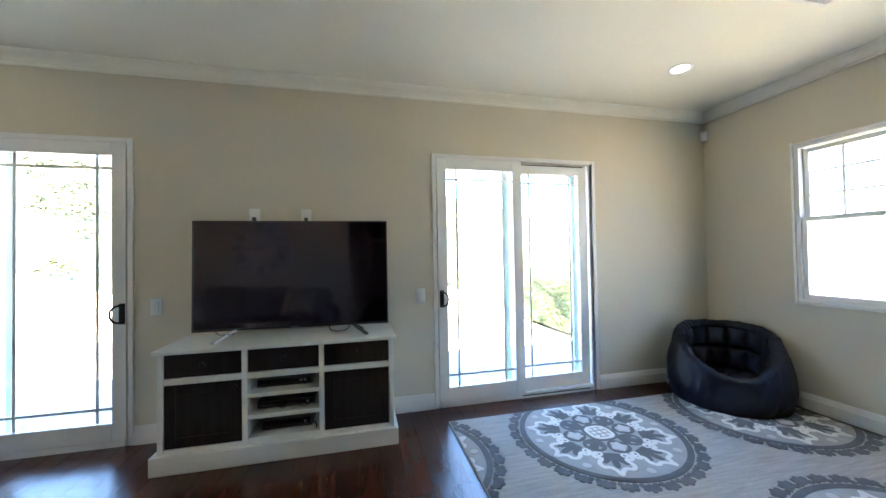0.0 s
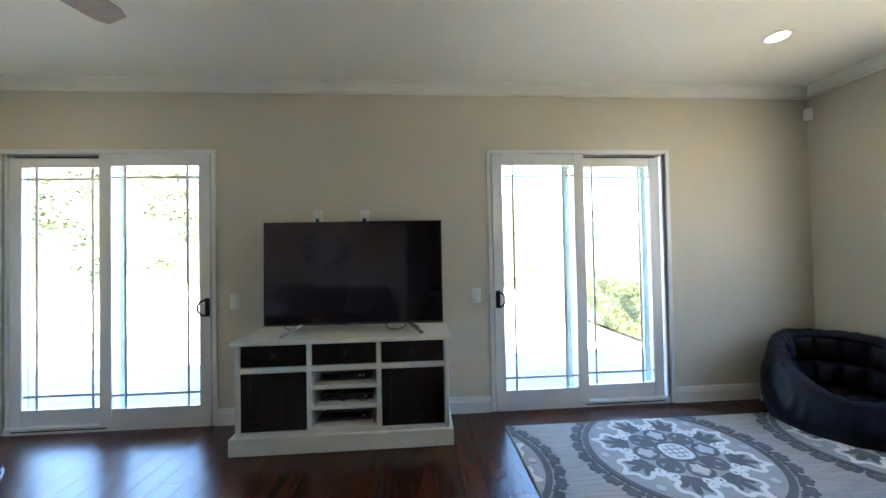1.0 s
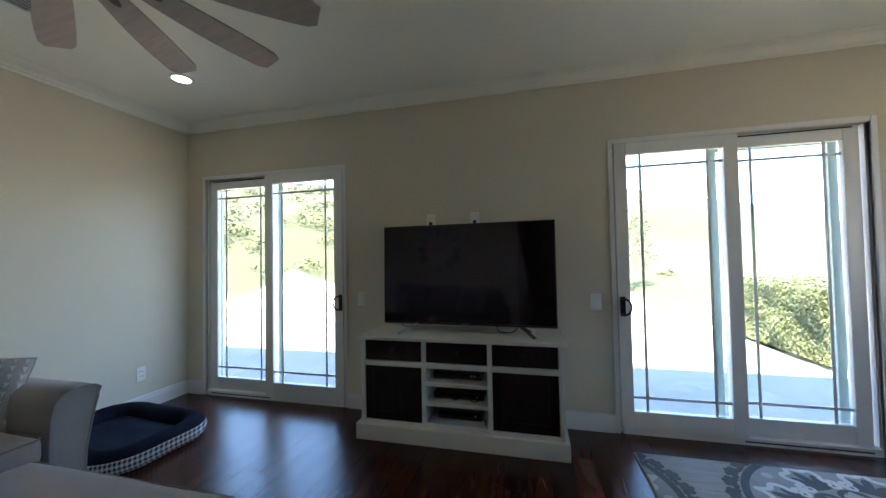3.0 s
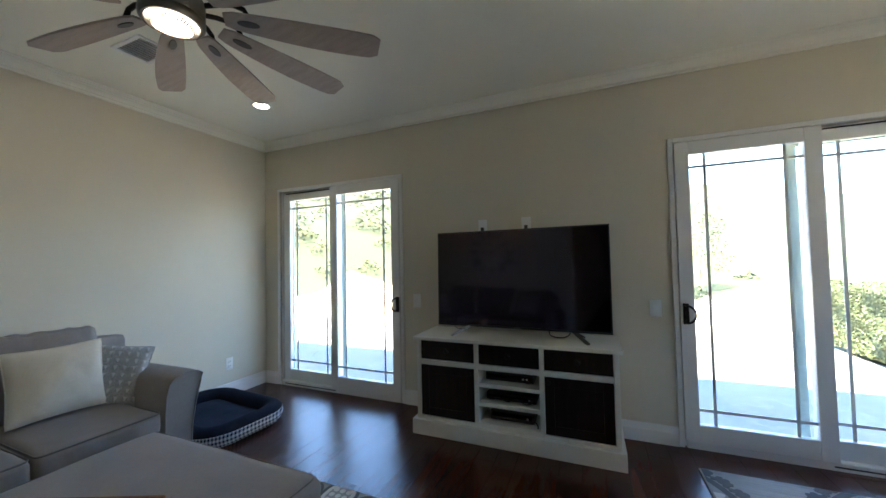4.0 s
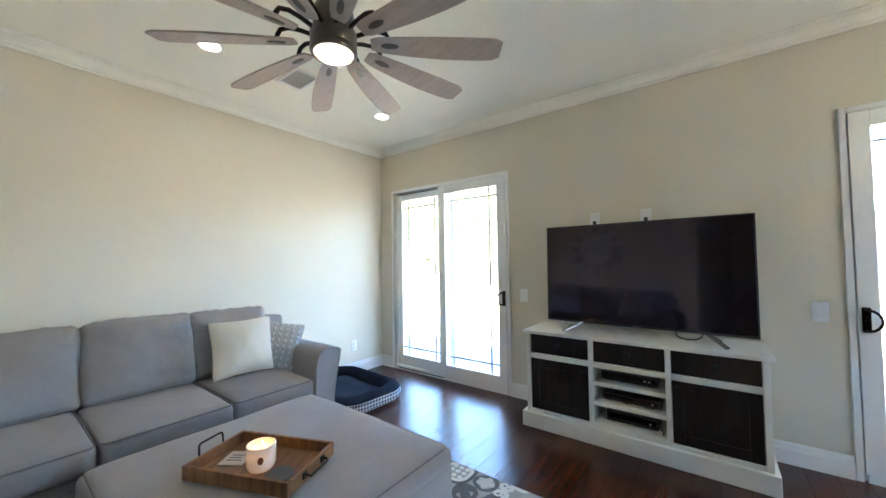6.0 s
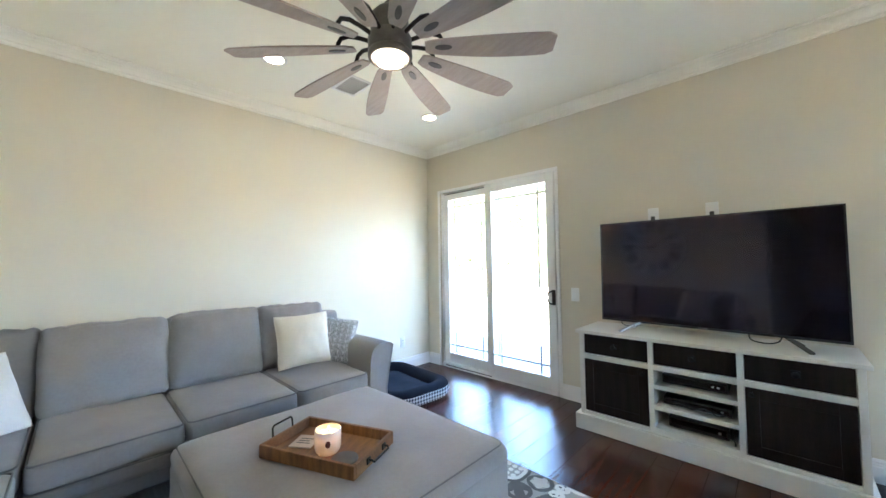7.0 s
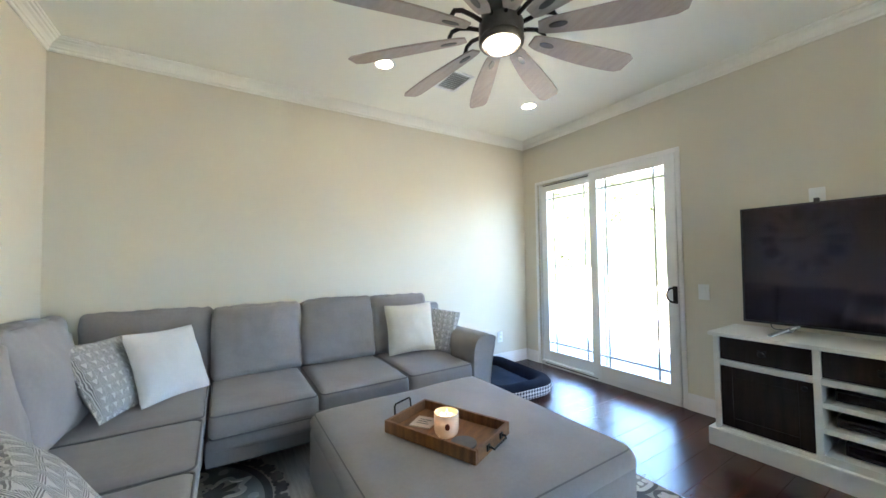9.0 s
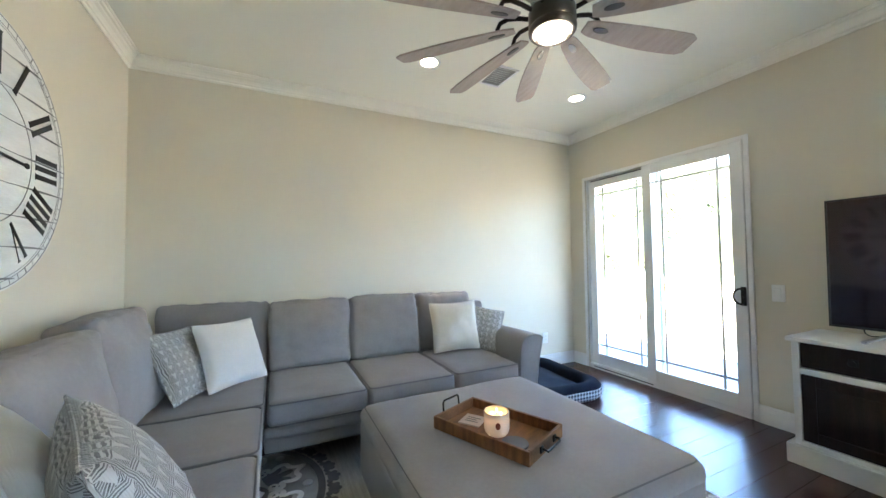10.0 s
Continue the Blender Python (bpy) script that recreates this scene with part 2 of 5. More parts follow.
def sliding_door(name, x0, x1, handle_right, label):
    """A two-panel patio door. The panel with the handle runs in the inner track, the other one behind it."""
    door = thing(name, (x0 + x1) / 2, 0, 0, label, "sliding door")
    door["kind"] = "structure"
    inv = door.matrix_world.inverted()

    def add(nm, bm, m, lab="", parent=None, sm=False):
        bm.transform(inv)
        return part(nm, bm, m, parent or door, lab, smooth=sm)

    bm = bmesh.new()                                     # casing proud of the wall
    add_box(bm, x0, x0 + CAS, -0.012, 0.018, 0, DTOP, 0.003, 1)
    add_box(bm, x1 - CAS, x1, -0.012, 0.018, 0, DTOP, 0.003, 1)
    add_box(bm, x0 + CAS, x1 - CAS, -0.012, 0.018, DTOP - CAS, DTOP, 0.003, 1)
    add("door_casing", bm, M_TRIM)
    i0, i1, top = x0 + CAS, x1 - CAS, DTOP - CAS
    bm = bmesh.new()                                     # frame in the opening
    add_box(bm, i0, i0 + 0.014, 0.0185, T + 0.01, 0, top)
    add_box(bm, i1 - 0.014, i1, 0.0185, T + 0.01, 0, top)
    add_box(bm, i0 + 0.014, i1 - 0.014, 0.052, T + 0.01, top - 0.014, top)
    add("door_frame", bm, M_VINYL)
    add("sill_track", box(i0 + 0.014, i1 - 0.014, -0.008, T + 0.01, -0.01, 0.046, 0.004, 1), M_VINYL)
    mid = (x0 + x1) / 2
    stile = 0.082
    if handle_right:
        inner, outer = (mid - 0.055, i1 - 0.004), (i0 + 0.020, mid + 0.02)
    else:
        inner, outer = (i0 + 0.004, mid + 0.03), (mid - 0.045, i1 - 0.032)
    for (a, b), y0, y1, z0, z1 in ((inner, -0.016, 0.028, 0.046, top - 0.004), (outer, 0.029, 0.073, 0.047, top - 0.022)):
        bm = bmesh.new()
        gz0, gz1 = 0.160, 1.932
        if y0 > 0:
            gz0, gz1 = 0.158, 1.930
        add_box(bm, a, a + stile, y0, y1, z0, z1, 0.003, 1)
        add_box(bm, b - stile, b, y0, y1, z0, z1, 0.003, 1)
        add_box(bm, a + stile, b - stile, y0 + 0.001, y1 - 0.001, z0, gz0, 0.003, 1)
        add_box(bm, a + stile, b - stile, y0 + 0.001, y1 - 0.001, gz1, z1, 0.003, 1)
        panel = add("door_panel", bm, M_VINYL)
        ga, gb = a + stile, b - stile
        ym = (y0 + y1) / 2
        for gx in (ga + 0.088, gb - 0.088):
            add("grille_bar", box(gx - 0.0088, gx + 0.0088, ym - 0.006, ym - 0.001, gz0, gz1), M_GRILLE, "", panel)
        for gz in (gz0 + 0.092, gz1 - 0.084):
            add("grille_bar", box(ga, gb, ym - 0.0065, ym - 0.0005, gz - 0.0088, gz + 0.0088), M_GRILLE, "", panel)
        pane = add("pane", box(ga - 0.004, gb + 0.004, ym + 0.001, ym + 0.005, gz0 - 0.004, gz1 + 0.004), M_GLASS, "", panel)
        pane.visible_shadow = False
        if y0 < 0:                                       # D-shaped handle on its stile
            hx = (b - 0.021) if handle_right else (a + 0.030)
            s = -1 if handle_right else 1
            bm = box(hx - 0.017, hx + 0.017, -0.026, -0.016, 0.808, 0.945, 0.004, 2)
            plate = add("handle_plate", bm, M_BRONZE, "dark bronze handle plate", panel)
            pts = [(hx - s * 0.006, -0.028, 0.935)] + [
                (hx + s * (0.046 * math.sin(math.pi * k / 10)), -0.062, 0.877 + 0.055 * math.cos(math.pi * k / 10)) for k in range(11)
            ] + [(hx - s * 0.006, -0.028, 0.819)]
            bm = sweep(pts, 0.0075, 8)
            add("handle", bm, M_BRONZE, "dark bronze D-shaped pull", panel, True)
            bm = box(hx - 0.006, hx + 0.006, -0.036, -0.026, 0.868, 0.888, 0.002, 1)
            add("latch", bm, M_BRONZE, "", panel)
    oa, ob_ = outer
    bm = bmesh.new()                                     # black strip stands in for the dark gap above the rear panel
    add_box(bm, oa + 0.03, ob_ - 0.03, 0.0285, 0.039, top - 0.0215, top - 0.0142)
    add("gap_strip", bm, M_BLACK, "black strip for the dark gap over the rear panel")
    add("track_slot", box(oa + 0.05, ob_ - 0.03, -0.0105, -0.007, 0.018, 0.026), M_BLACK, "black slot in the sill track")
    # insect screen frame in the outermost track
    sa, sb = outer if handle_right else (outer[0] - 0.045, outer[1] - 0.055)
    bm = bmesh.new()
    y0, y1 = 0.112, 0.134
    add_box(bm, sa, sa + 0.05, y0, y1, 0.046, top - 0.016, 0.003, 1)
    add_box(bm, sb - 0.05, sb, y0, y1, 0.046, top - 0.016, 0.003, 1)
    add_box(bm, sa + 0.05, sb - 0.05, y0, y1, 0.046, 0.12, 0.003, 1)
    add_box(bm, sa + 0.05, sb - 0.05, y0, y1, top - 0.09, top - 0.016, 0.003, 1)
    add("screen_frame", bm, M_SCREENFRAME, "green-grey aluminium insect screen frame")
    return door


sliding_door("door_1", D1[0], D1[1], True, "white two-panel sliding patio door with prairie grilles, closed")
sliding_door("door_2", D2[0], D2[1], False, "white two-panel sliding patio door with bronze handle, closed")


def hung_window():
    y0, y1, z0, z1 = WIN
    win = thing("window_1", E, (y0 + y1) / 2, z0, "white single-hung window with a grid in its upper sash", "window")
    win["kind"] = "structure"
    inv = win.matrix_world.inverted()

    def add(nm, bm, m, parent=None):
        bm.transform(inv)
        return part(nm, bm, m, parent or win, smooth=False)

    bm = bmesh.new()                                     # casing
    c = 0.026
    add_box(bm, E - 0.014, E + 0.004, y0 - c, y0, z0 - 0.014, z1 + c, 0.003, 1)
    add_box(bm, E - 0.014, E + 0.004, y1, y1 + c * 0.5, z0 - 0.014, z1 + c, 0.003, 1)
    add_box(bm, E - 0.014, E + 0.004, y0, y1, z1, z1 + c * 0.5, 0.003, 1)
    add("window_casing", bm, M_TRIM)
    add("window_sill", box(E - 0.016, E + 0.05, y0, y1, z0 - 0.014, z0 + 0.004, 0.003, 1), M_TRIM)
    bm = bmesh.new()
    for a, b, cc, d in ((y0, y0 + 0.03, z0, z1), (y1 - 0.03, y1, z0, z1), (y0 + 0.03, y1 - 0.03, z0, z0 + 0.03), (y0 + 0.03, y1 - 0.03, z1 - 0.03, z1)):
        add_box(bm, E + 0.006, E + 0.12, a, b, cc + 0.005, d)
    add("window_frame", bm, M_VINYL)
    zm = 1.446
    for nm, a, b, x0 in (("lower_sash", z0 + 0.03, zm + 0.03, E + 0.018), ("upper_sash", zm - 0.01, z1 - 0.03, E + 0.058)):
        bm = bmesh.new()
        f = 0.034
        add_box(bm, x0, x0 + 0.035, y0 + 0.03, y0 + 0.03 + f, a, b, 0.003, 1)
        add_box(bm, x0, x0 + 0.035, y1 - 0.03 - f, y1 - 0.03, a, b, 0.003, 1)
        add_box(bm, x0 + 0.001, x0 + 0.034, y0 + 0.03 + f, y1 - 0.03 - f, a, a + f, 0.003, 1)
        add_box(bm, x0 + 0.001, x0 + 0.034, y0 + 0.03 + f, y1 - 0.03 - f, b - f, b, 0.003, 1)
        sash = add(nm, bm, M_VINYL)
        pane = add("pane", box(x0 + 0.014, x0 + 0.018, y0 + 0.05, y1 - 0.05, a + 0.02, b - 0.02), M_GLASS, sash)
        pane.visible_shadow = False
        if nm == "upper_sash":
            for z in (1.644, 1.821):
                add("grille_bar", box(x0 + 0.019, x0 + 0.024, y0 + 0.06, y1 - 0.06, z - 0.009, z + 0.009), M_GRILLE, sash)
            for y in (-0.990, -1.247, -1.504, -1.760):
                add("grille_bar", box(x0 + 0.0188, x0 + 0.0242, y - 0.009, y + 0.009, a + 0.03, b - 0.03), M_GRILLE, sash)


hung_window()

tagged(part("floor", box(W, E, S, 0.0, -0.12, -0.014), M_SUBFLOOR, smooth=False), "dark stained hardwood plank floor", "floor", kind="structure")
tagged(part("floor_rear", box(S_END, E, BACK, S - 0.001, -0.12, 0.0), M_PLANK, smooth=False), "dark stained hardwood floor of the rear space", "floor", kind="structure")
FLOOR = bpy.data.objects["floor"]
tagged(part("threshold", box(D1[0] + CAS, D1[1] - CAS, 0.0, T, -0.12, -0.011), M_SUBFLOOR, smooth=False), "dark threshold under the sliding door", "threshold", kind="structure")
tagged(part("threshold", box(D2[0] + CAS, D2[1] - CAS, 0.0, T, -0.12, -0.011), M_SUBFLOOR, smooth=False), "dark threshold under the sliding door", "threshold", kind="structure")

# ---- outside ----
M_CONCRETE = material("broom_finished_concrete", (0.20, 0.195, 0.185), (0.27, 0.265, 0.25), 1.5, 0.85, 0.3, 80)
M_GRAVEL = material("pale_gravel_drive", (0.52, 0.435, 0.305), (0.62, 0.53, 0.39), 0.8, 0.95, 0.5, 40)
M_LEAF = material("hedge_leaves", (0.062, 0.088, 0.034), (0.15, 0.175, 0.085), 9, 0.55, per_piece=0.2, fine=0.5)
M_SCRUB = material("dry_yellow_scrub", (0.022, 0.032, 0.011), (0.066, 0.066, 0.016), 0.5, 0.8, fine=0.5)
M_HILL = material("dry_grass_hillside", (0.022, 0.032, 0.011), (0.045, 0.052, 0.021), 0.25, 0.95, fine=0.45)
M_LAWN = material("dry_lawn", (0.042, 0.050, 0.015), (0.072, 0.080, 0.028), 0.9, 0.95, 0.5, 40, fine=0.5)
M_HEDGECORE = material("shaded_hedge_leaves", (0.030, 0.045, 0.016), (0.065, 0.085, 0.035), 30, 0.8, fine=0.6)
M_TREELEAF = material("young_tree_leaves", (0.030, 0.045, 0.018), (0.070, 0.085, 0.040), 9, 0.6, fine=0.5)
M_BARK = material("grey_bark", (0.16, 0.13, 0.10), (0.26, 0.22, 0.18), 20, 0.9)


def heap_height(x, y):
    """The hillside rises to the north-west."""
    d = (-x * 0.75 + y * 0.66) - 16.0
    h = 0 if d < 0 else 16.0 * (1 - math.exp(-d / 26.0))
    if x > 2.0 and y > 7.0:                                # a gentle grassy rise beyond the hedge
        h += 2.6 * (1 - math.exp(-(y - 7.0) / 16.0)) * min(1.0, (x - 2.0) / 3.0)
    far = max(0.0, y - 45.0)
    h += 7.0 * (1 - math.exp(-far / 50.0))
    if d > 0:
        h += 0.9 * noise.noise(Vector((x * 0.11, y * 0.11, 0))) * min(1, d / 10)
    return h


def outside():
    bm = bmesh.new()
    xs_, ys_ = [], []
    v = -160.0
    while v < 160.1:
        xs_.append(v)
        v += 0.8 if -4 < v < 8 else (3.2 if abs(v) < 80 else 10)
    v = -40.0
    while v < 220.1:
        ys_.append(v)
        v += 0.8 if -1 < v < 14 else (3.2 if v < 100 else 12)
    grid = [[bm.verts.new((x, y, -0.16 + heap_height(x, y))) for y in ys_] for x in xs_]
    for i in range(len(xs_) - 1):
        for j in range(len(ys_) - 1):
            f = bm.faces.new((grid[i][j], grid[i + 1][j], grid[i + 1][j + 1], grid[i][j + 1]))
            c = f.calc_center_median()
            f.material_index = 1 if (c.z > 0.3 and c.x < 1.0) or c.y > 34 else (2 if c.x > 2.6 and c.y > 3.4 else 0)
    tagged(part("ground", bm, [M_GRAVEL, M_HILL, M_LAWN]), "pale gravel yard rising into a dry grassy hillside", "ground", kind="structure")
    tagged(part("patio", box(-7.5, 2.6, T + 0.02, 4.2, -0.15, -0.09, 0.01, 1), M_CONCRETE, smooth=False),
           "pale concrete patio slab outside the doors", "patio", kind="structure")

    def leaves(n, place, size, seed):
        r = random.Random(seed)
        verts, faces = [], []
        for _ in range(n):
            c, nrm = place(r)
            q = (nrm + Vector((r.uniform(-.9, .9), r.uniform(-.9, .9), r.uniform(-.5, .9)))).to_track_quat("Z", "Y")
            s = size * r.uniform(0.6, 1.3)
            sp = r.uniform(0, 6.28)
            u, w = Vector((math.cos(sp), math.sin(sp), 0)) * s, Vector((-math.sin(sp), math.cos(sp), 0)) * s * 0.55
            k = len(verts)
            for a in (-u, w * 0.9, u, -w * 0.9):
                verts.append(c + q @ a)
            faces.append((k, k + 1, k + 2, k + 3))
        me = bpy.data.meshes.new("leaves")
        me.from_pydata(verts, [], faces)
        return me

    # clipped hedge beside the patio
    hx0, hx1, hy0, hy1, hz = 2.75, 3.75, 2.35, 4.3, 0.80

    def hedge_place(r):
        side = r.random()
        if side < 0.5:
            p, n_ = Vector((hx0, r.uniform(hy0, hy1), r.uniform(-0.1, hz))), Vector((-1, 0, 0.2))
        elif side < 0.62:
            p, n_ = Vector((r.uniform(hx0, hx1), hy0, r.uniform(-0.1, hz))), Vector((0, -1, 0.2))
        else:
            p, n_ = Vector((r.uniform(hx0, hx1), r.uniform(hy0, hy1), hz)), Vector((0, 0, 1))
        b_ = 0.09 * noise.noise(p * 2.2)
        return p + n_ * (b_ + r.uniform(-0.06, 0.03)), n_

    hedge = thing("hedge", 3.25, 3.3, -0.15, "clipped green hedge growing beside the patio", "hedge")
    me = leaves(44000, hedge_place, 0.017, 7)
    me.materials.append(M_LEAF)
    me.transform(hedge.matrix_world.inverted())
    ob = new("foliage", me)
    ob.parent = hedge
    # solid block, its leaf colour darkened to stand in for shade inside
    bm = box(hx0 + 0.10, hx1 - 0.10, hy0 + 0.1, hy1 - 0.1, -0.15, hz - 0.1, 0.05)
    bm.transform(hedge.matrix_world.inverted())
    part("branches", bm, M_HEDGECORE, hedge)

    # a low shrub and a young bare tree across the yard
    for sx, sy, R, nm, lab in ((2.15, 10.6, 0.80, "shrub", "low pale green shrub across the yard"),
                               (4.6, 12.5, 1.0, "shrub", "rounded pale green shrub beyond the yard")):
        def shrub_place(r, R=R, sx=sx, sy=sy):
            a, e = r.uniform(0, 6.28), r.uniform(0.0, 1.5)
            rad = R * (0.8 + 0.35 * noise.noise(Vector((math.cos(a) * 1.7, math.sin(a) * 1.7, e + sx)))) * r.uniform(0.7, 1.0)
            d = Vector((math.cos(a) * math.cos(e), math.sin(a) * math.cos(e), 0.85 * math.sin(e)))
            return Vector((sx, sy, -0.12)) + d * rad, d
        sh = thing(nm, sx, sy, -0.15, lab, "shrub")
        me = leaves(2600, shrub_place, 0.05, int(sx * 10))
        me.materials.append(M_TREELEAF)
        me.transform(sh.matrix_world.inverted())
        o_ = new("foliage", me)
        o_.parent = sh
        part("stem", lathe([(0, 0), (0.05, 0), (0.03, 0.4), (0, 0.4)], 10), M_BARK, sh)
    tree = thing("young_tree", 2.75, 10.9, -0.15, "slender young tree with thin branches and sparse leaves", "tree")
    part("trunk", sweep([(0, 0, 0), (0.03, 0.02, 0.9), (0.0, -0.03, 1.8), (0.08, 0.0, 2.7), (0.20, 0.02, 3.4)], 0.030, 8), M_BARK, tree)
    tips = []
    for k in range(26):
        z = 0.5 + 2.6 * k / 26
        a = k * 2.4
        ln = 1.05 - 0.5 * k / 26
        pts = [(0.03, 0, z), (0.02 + 0.4 * ln * math.cos(a), 0.4 * ln * math.sin(a), z + 0.30 * ln), (0.02 + 0.75 * ln * math.cos(a + 0.2), 0.75 * ln * math.sin(a + 0.2), z + 0.80 * ln)]
        part("branch", sweep(pts, 0.009, 6), M_BARK, tree)
        tips.append((Vector(pts[1]), Vector(pts[2])))

    def crown_place(r):
        a, b = r.choice(tips[:18] if r.random() < 0.8 else tips)
        p_ = a.lerp(b, r.uniform(0.0, 1.05)) + Vector((r.gauss(0, 0.10), r.gauss(0, 0.10), r.gauss(0, 0.09)))
        return p_, Vector((r.uniform(-1, 1), r.uniform(-1, 1), 0.8))

    me = leaves(2600, crown_place, 0.034, 31)
    me.materials.append(M_TREELEAF)
    crown = new("crown", me)
    crown.parent = tree

    # scrub on the hillside, uncounted

    def scrub_place(r):
        while True:
            x, y = r.uniform(-75, 6), r.uniform(9, 80)
            if (-x * 0.75 + y * 0.66) > 17.5:
                break
        return x, y

    r = random.Random(11)
    verts, faces = [], []
    for _ in range(1000):
        x, y = scrub_place(r)
        R = r.uniform(0.3, 1.3)
        z = heap_height(x, y) - 0.16
        for _k in range(80):
            a, e = r.uniform(0, 6.28), r.uniform(0, 1.4)
            rad = R * r.uniform(0.55, 1.05)
            c = Vector((x + rad * math.cos(a) * math.cos(e), y + rad * math.sin(a) * math.cos(e), z + 0.75 * rad * math.sin(e)))
            q = Vector((math.cos(a) + r.uniform(-.6, .6), math.sin(a) + r.uniform(-.6, .6), e)).to_track_quat("Z", "Y")
            s = 0.07 * R + 0.03
            k = len(verts)
            for u in ((-s, 0, 0), (0, s * .6, 0), (s, 0, 0), (0, -s * .6, 0)):
                verts.append(c + q @ Vector(u))
            faces.append((k, k + 1, k + 2, k + 3))
    me = bpy.data.meshes.new("scrub")
    me.from_pydata(verts, [], faces)
    me.materials.append(M_SCRUB)
    tagged(new("scrub", me), "yellow-green flowering scrub scattered over the hillside", "scrub", kind="stuff")


outside()

# ---- materials of the things ----
M_SOFA = woven("grey_sofa_linen", (0.250, 0.233, 0.232), (0.312, 0.291, 0.288), 700)
# darker than the linen: the shadow along the seams is in this colour
M_SHADEPIPING = woven("shade_grey_piping", (0.15, 0.145, 0.15), (0.19, 0.185, 0.19), 900)
M_OTTO = woven("pale_grey_ottoman_cloth", (0.288, 0.270, 0.268), (0.352, 0.331, 0.328), 800)
M_WHITEPILLOW = woven("white_cotton", (0.62, 0.61, 0.59), (0.70, 0.69, 0.665), 500)
# white cotton with the pillow's shade mixed into its colour
M_SHADEPILLOW = woven("shade_greyed_cotton", (0.55, 0.55, 0.54), (0.63, 0.63, 0.62), 500)
M_CREAMPILLOW = woven("cream_cotton", (0.66, 0.62, 0.53), (0.74, 0.70, 0.61), 500)
M_LEATHER = material("navy_vinyl", (0.0042, 0.0056, 0.012), (0.0095, 0.0125, 0.023), 9, 0.5, 0.25, 22, fine=0.3, spec=0.35)
M_NAVY = material("navy_plush", (0.006, 0.009, 0.018), (0.016, 0.021, 0.034), 8, 0.95, 0.5, 120, fine=0.4, spec=0.1)
M_NAVYPAD = material("slate_blue_plush", (0.012, 0.019, 0.032), (0.032, 0.044, 0.066), 7, 0.95, 0.5, 120, fine=0.4, spec=0.1)
M_CONSOLE = material("antique_white_paint", (0.68, 0.665, 0.61), (0.75, 0.735, 0.685), 6, 0.45, 0.08, 40, fine=0.3)
M_ESPRESSO = material("espresso_stained_wood", (0.013, 0.0085, 0.0075), (0.031, 0.0195, 0.016), 4, 0.5, 0.2, 30, stretch=(8, 8, 0.7), fine=0.4, spec=0.18)
M_KNOB = material("black_iron_knob", (0.012, 0.011, 0.010), (0.025, 0.022, 0.02), 30, 0.45, metal=0.6)
M_TVBODY = material("black_plastic", (0.010, 0.010, 0.011), (0.016, 0.016, 0.017), 12, 0.4)
M_SCREEN = material("tv_screen", (0.0085, 0.006, 0.0085), (0.0095, 0.007, 0.0095), 2, 0.06, rough_spread=0.0, spec=0.55)
M_SCREEN.node_tree.nodes["Principled BSDF"].inputs["Specular Tint"].default_value = (1.0, 0.80, 0.92, 1)   # purple anti-glare coat
M_STEEL = material("satin_silver", (0.42, 0.43, 0.45), (0.50, 0.51, 0.53), 20, 0.28, metal=0.9)
M_BLADE = material("weathered_oak_blade", (0.33, 0.265, 0.225), (0.47, 0.395, 0.345), 5, 0.55, 0.15, 40, stretch=(0.8, 9, 9), fine=0.4, per_piece=0.1)
M_PEWTER = material("brushed_pewter", (0.10, 0.09, 0.08), (0.16, 0.145, 0.13), 15, 0.4, metal=0.7)
M_TRAY = material("mango_wood", (0.085, 0.030, 0.009), (0.33, 0.145, 0.050), 5, 0.5, 0.3, 40, stretch=(9, 1.5, 1.5), fine=0.35)
M_WAXGLASS = material("white_candle_glass", (0.78, 0.74, 0.68), (0.83, 0.79, 0.73), 6, 0.25)
M_WAXGLASS.node_tree.nodes["Principled BSDF"].inputs["Transmission Weight"].default_value = 0.15
M_SLATE = material("slate_coaster", (0.10, 0.10, 0.105), (0.15, 0.15, 0.155), 20, 0.7)
M_CARD = material("printed_card", (0.50, 0.40, 0.34), (0.62, 0.53, 0.46), 30, 0.6)
M_RUG = material("pale_grey_rug_weave", (0.27, 0.255, 0.235), (0.54, 0.515, 0.48), 2.2, 0.95, 0.9, 40, stretch=(2, 24, 2), fine=0.5, spec=0.15)
M_RUGDARK = woven("slate_grey_pile", (0.08, 0.083, 0.09), (0.135, 0.138, 0.145), 420, 0.95, 14.0)
M_RUGMID = woven("mid_grey_pile", (0.26, 0.26, 0.265), (0.34, 0.34, 0.345), 420, 0.95, 14.0)
M_RUGFILL = woven("soft_grey_pile", (0.30, 0.295, 0.285), (0.41, 0.405, 0.39), 420, 0.95, 14.0)
M_RUGPALE = woven("pale_grey_pile", (0.50, 0.49, 0.47), (0.60, 0.59, 0.565), 420, 0.95, 14.0)
M_RUGWHITE = woven("ivory_pile", (0.70, 0.69, 0.65), (0.80, 0.79, 0.75), 420, 0.95, 14.0)
M_CLOCKFACE = material("whitewashed_planks", (0.62, 0.62, 0.60), (0.78, 0.78, 0.76), 3, 0.7, 0.1, 40, stretch=(1.2, 9, 6), fine=0.4)
M_INK = material("black_paint", (0.018, 0.018, 0.018), (0.035, 0.034, 0.033), 20, 0.6)
M_CRACK = material("grey_plank_joint", (0.14, 0.14, 0.14), (0.26, 0.26, 0.26), 12, 0.8)
M_VENTDARK = material("vent_shadow", (0.36, 0.36, 0.34), (0.42, 0.42, 0.40), 10, 0.8)
M_LAMP = emitter("lit_lamp_lens", (1.0, 0.86, 0.64), 1.4)
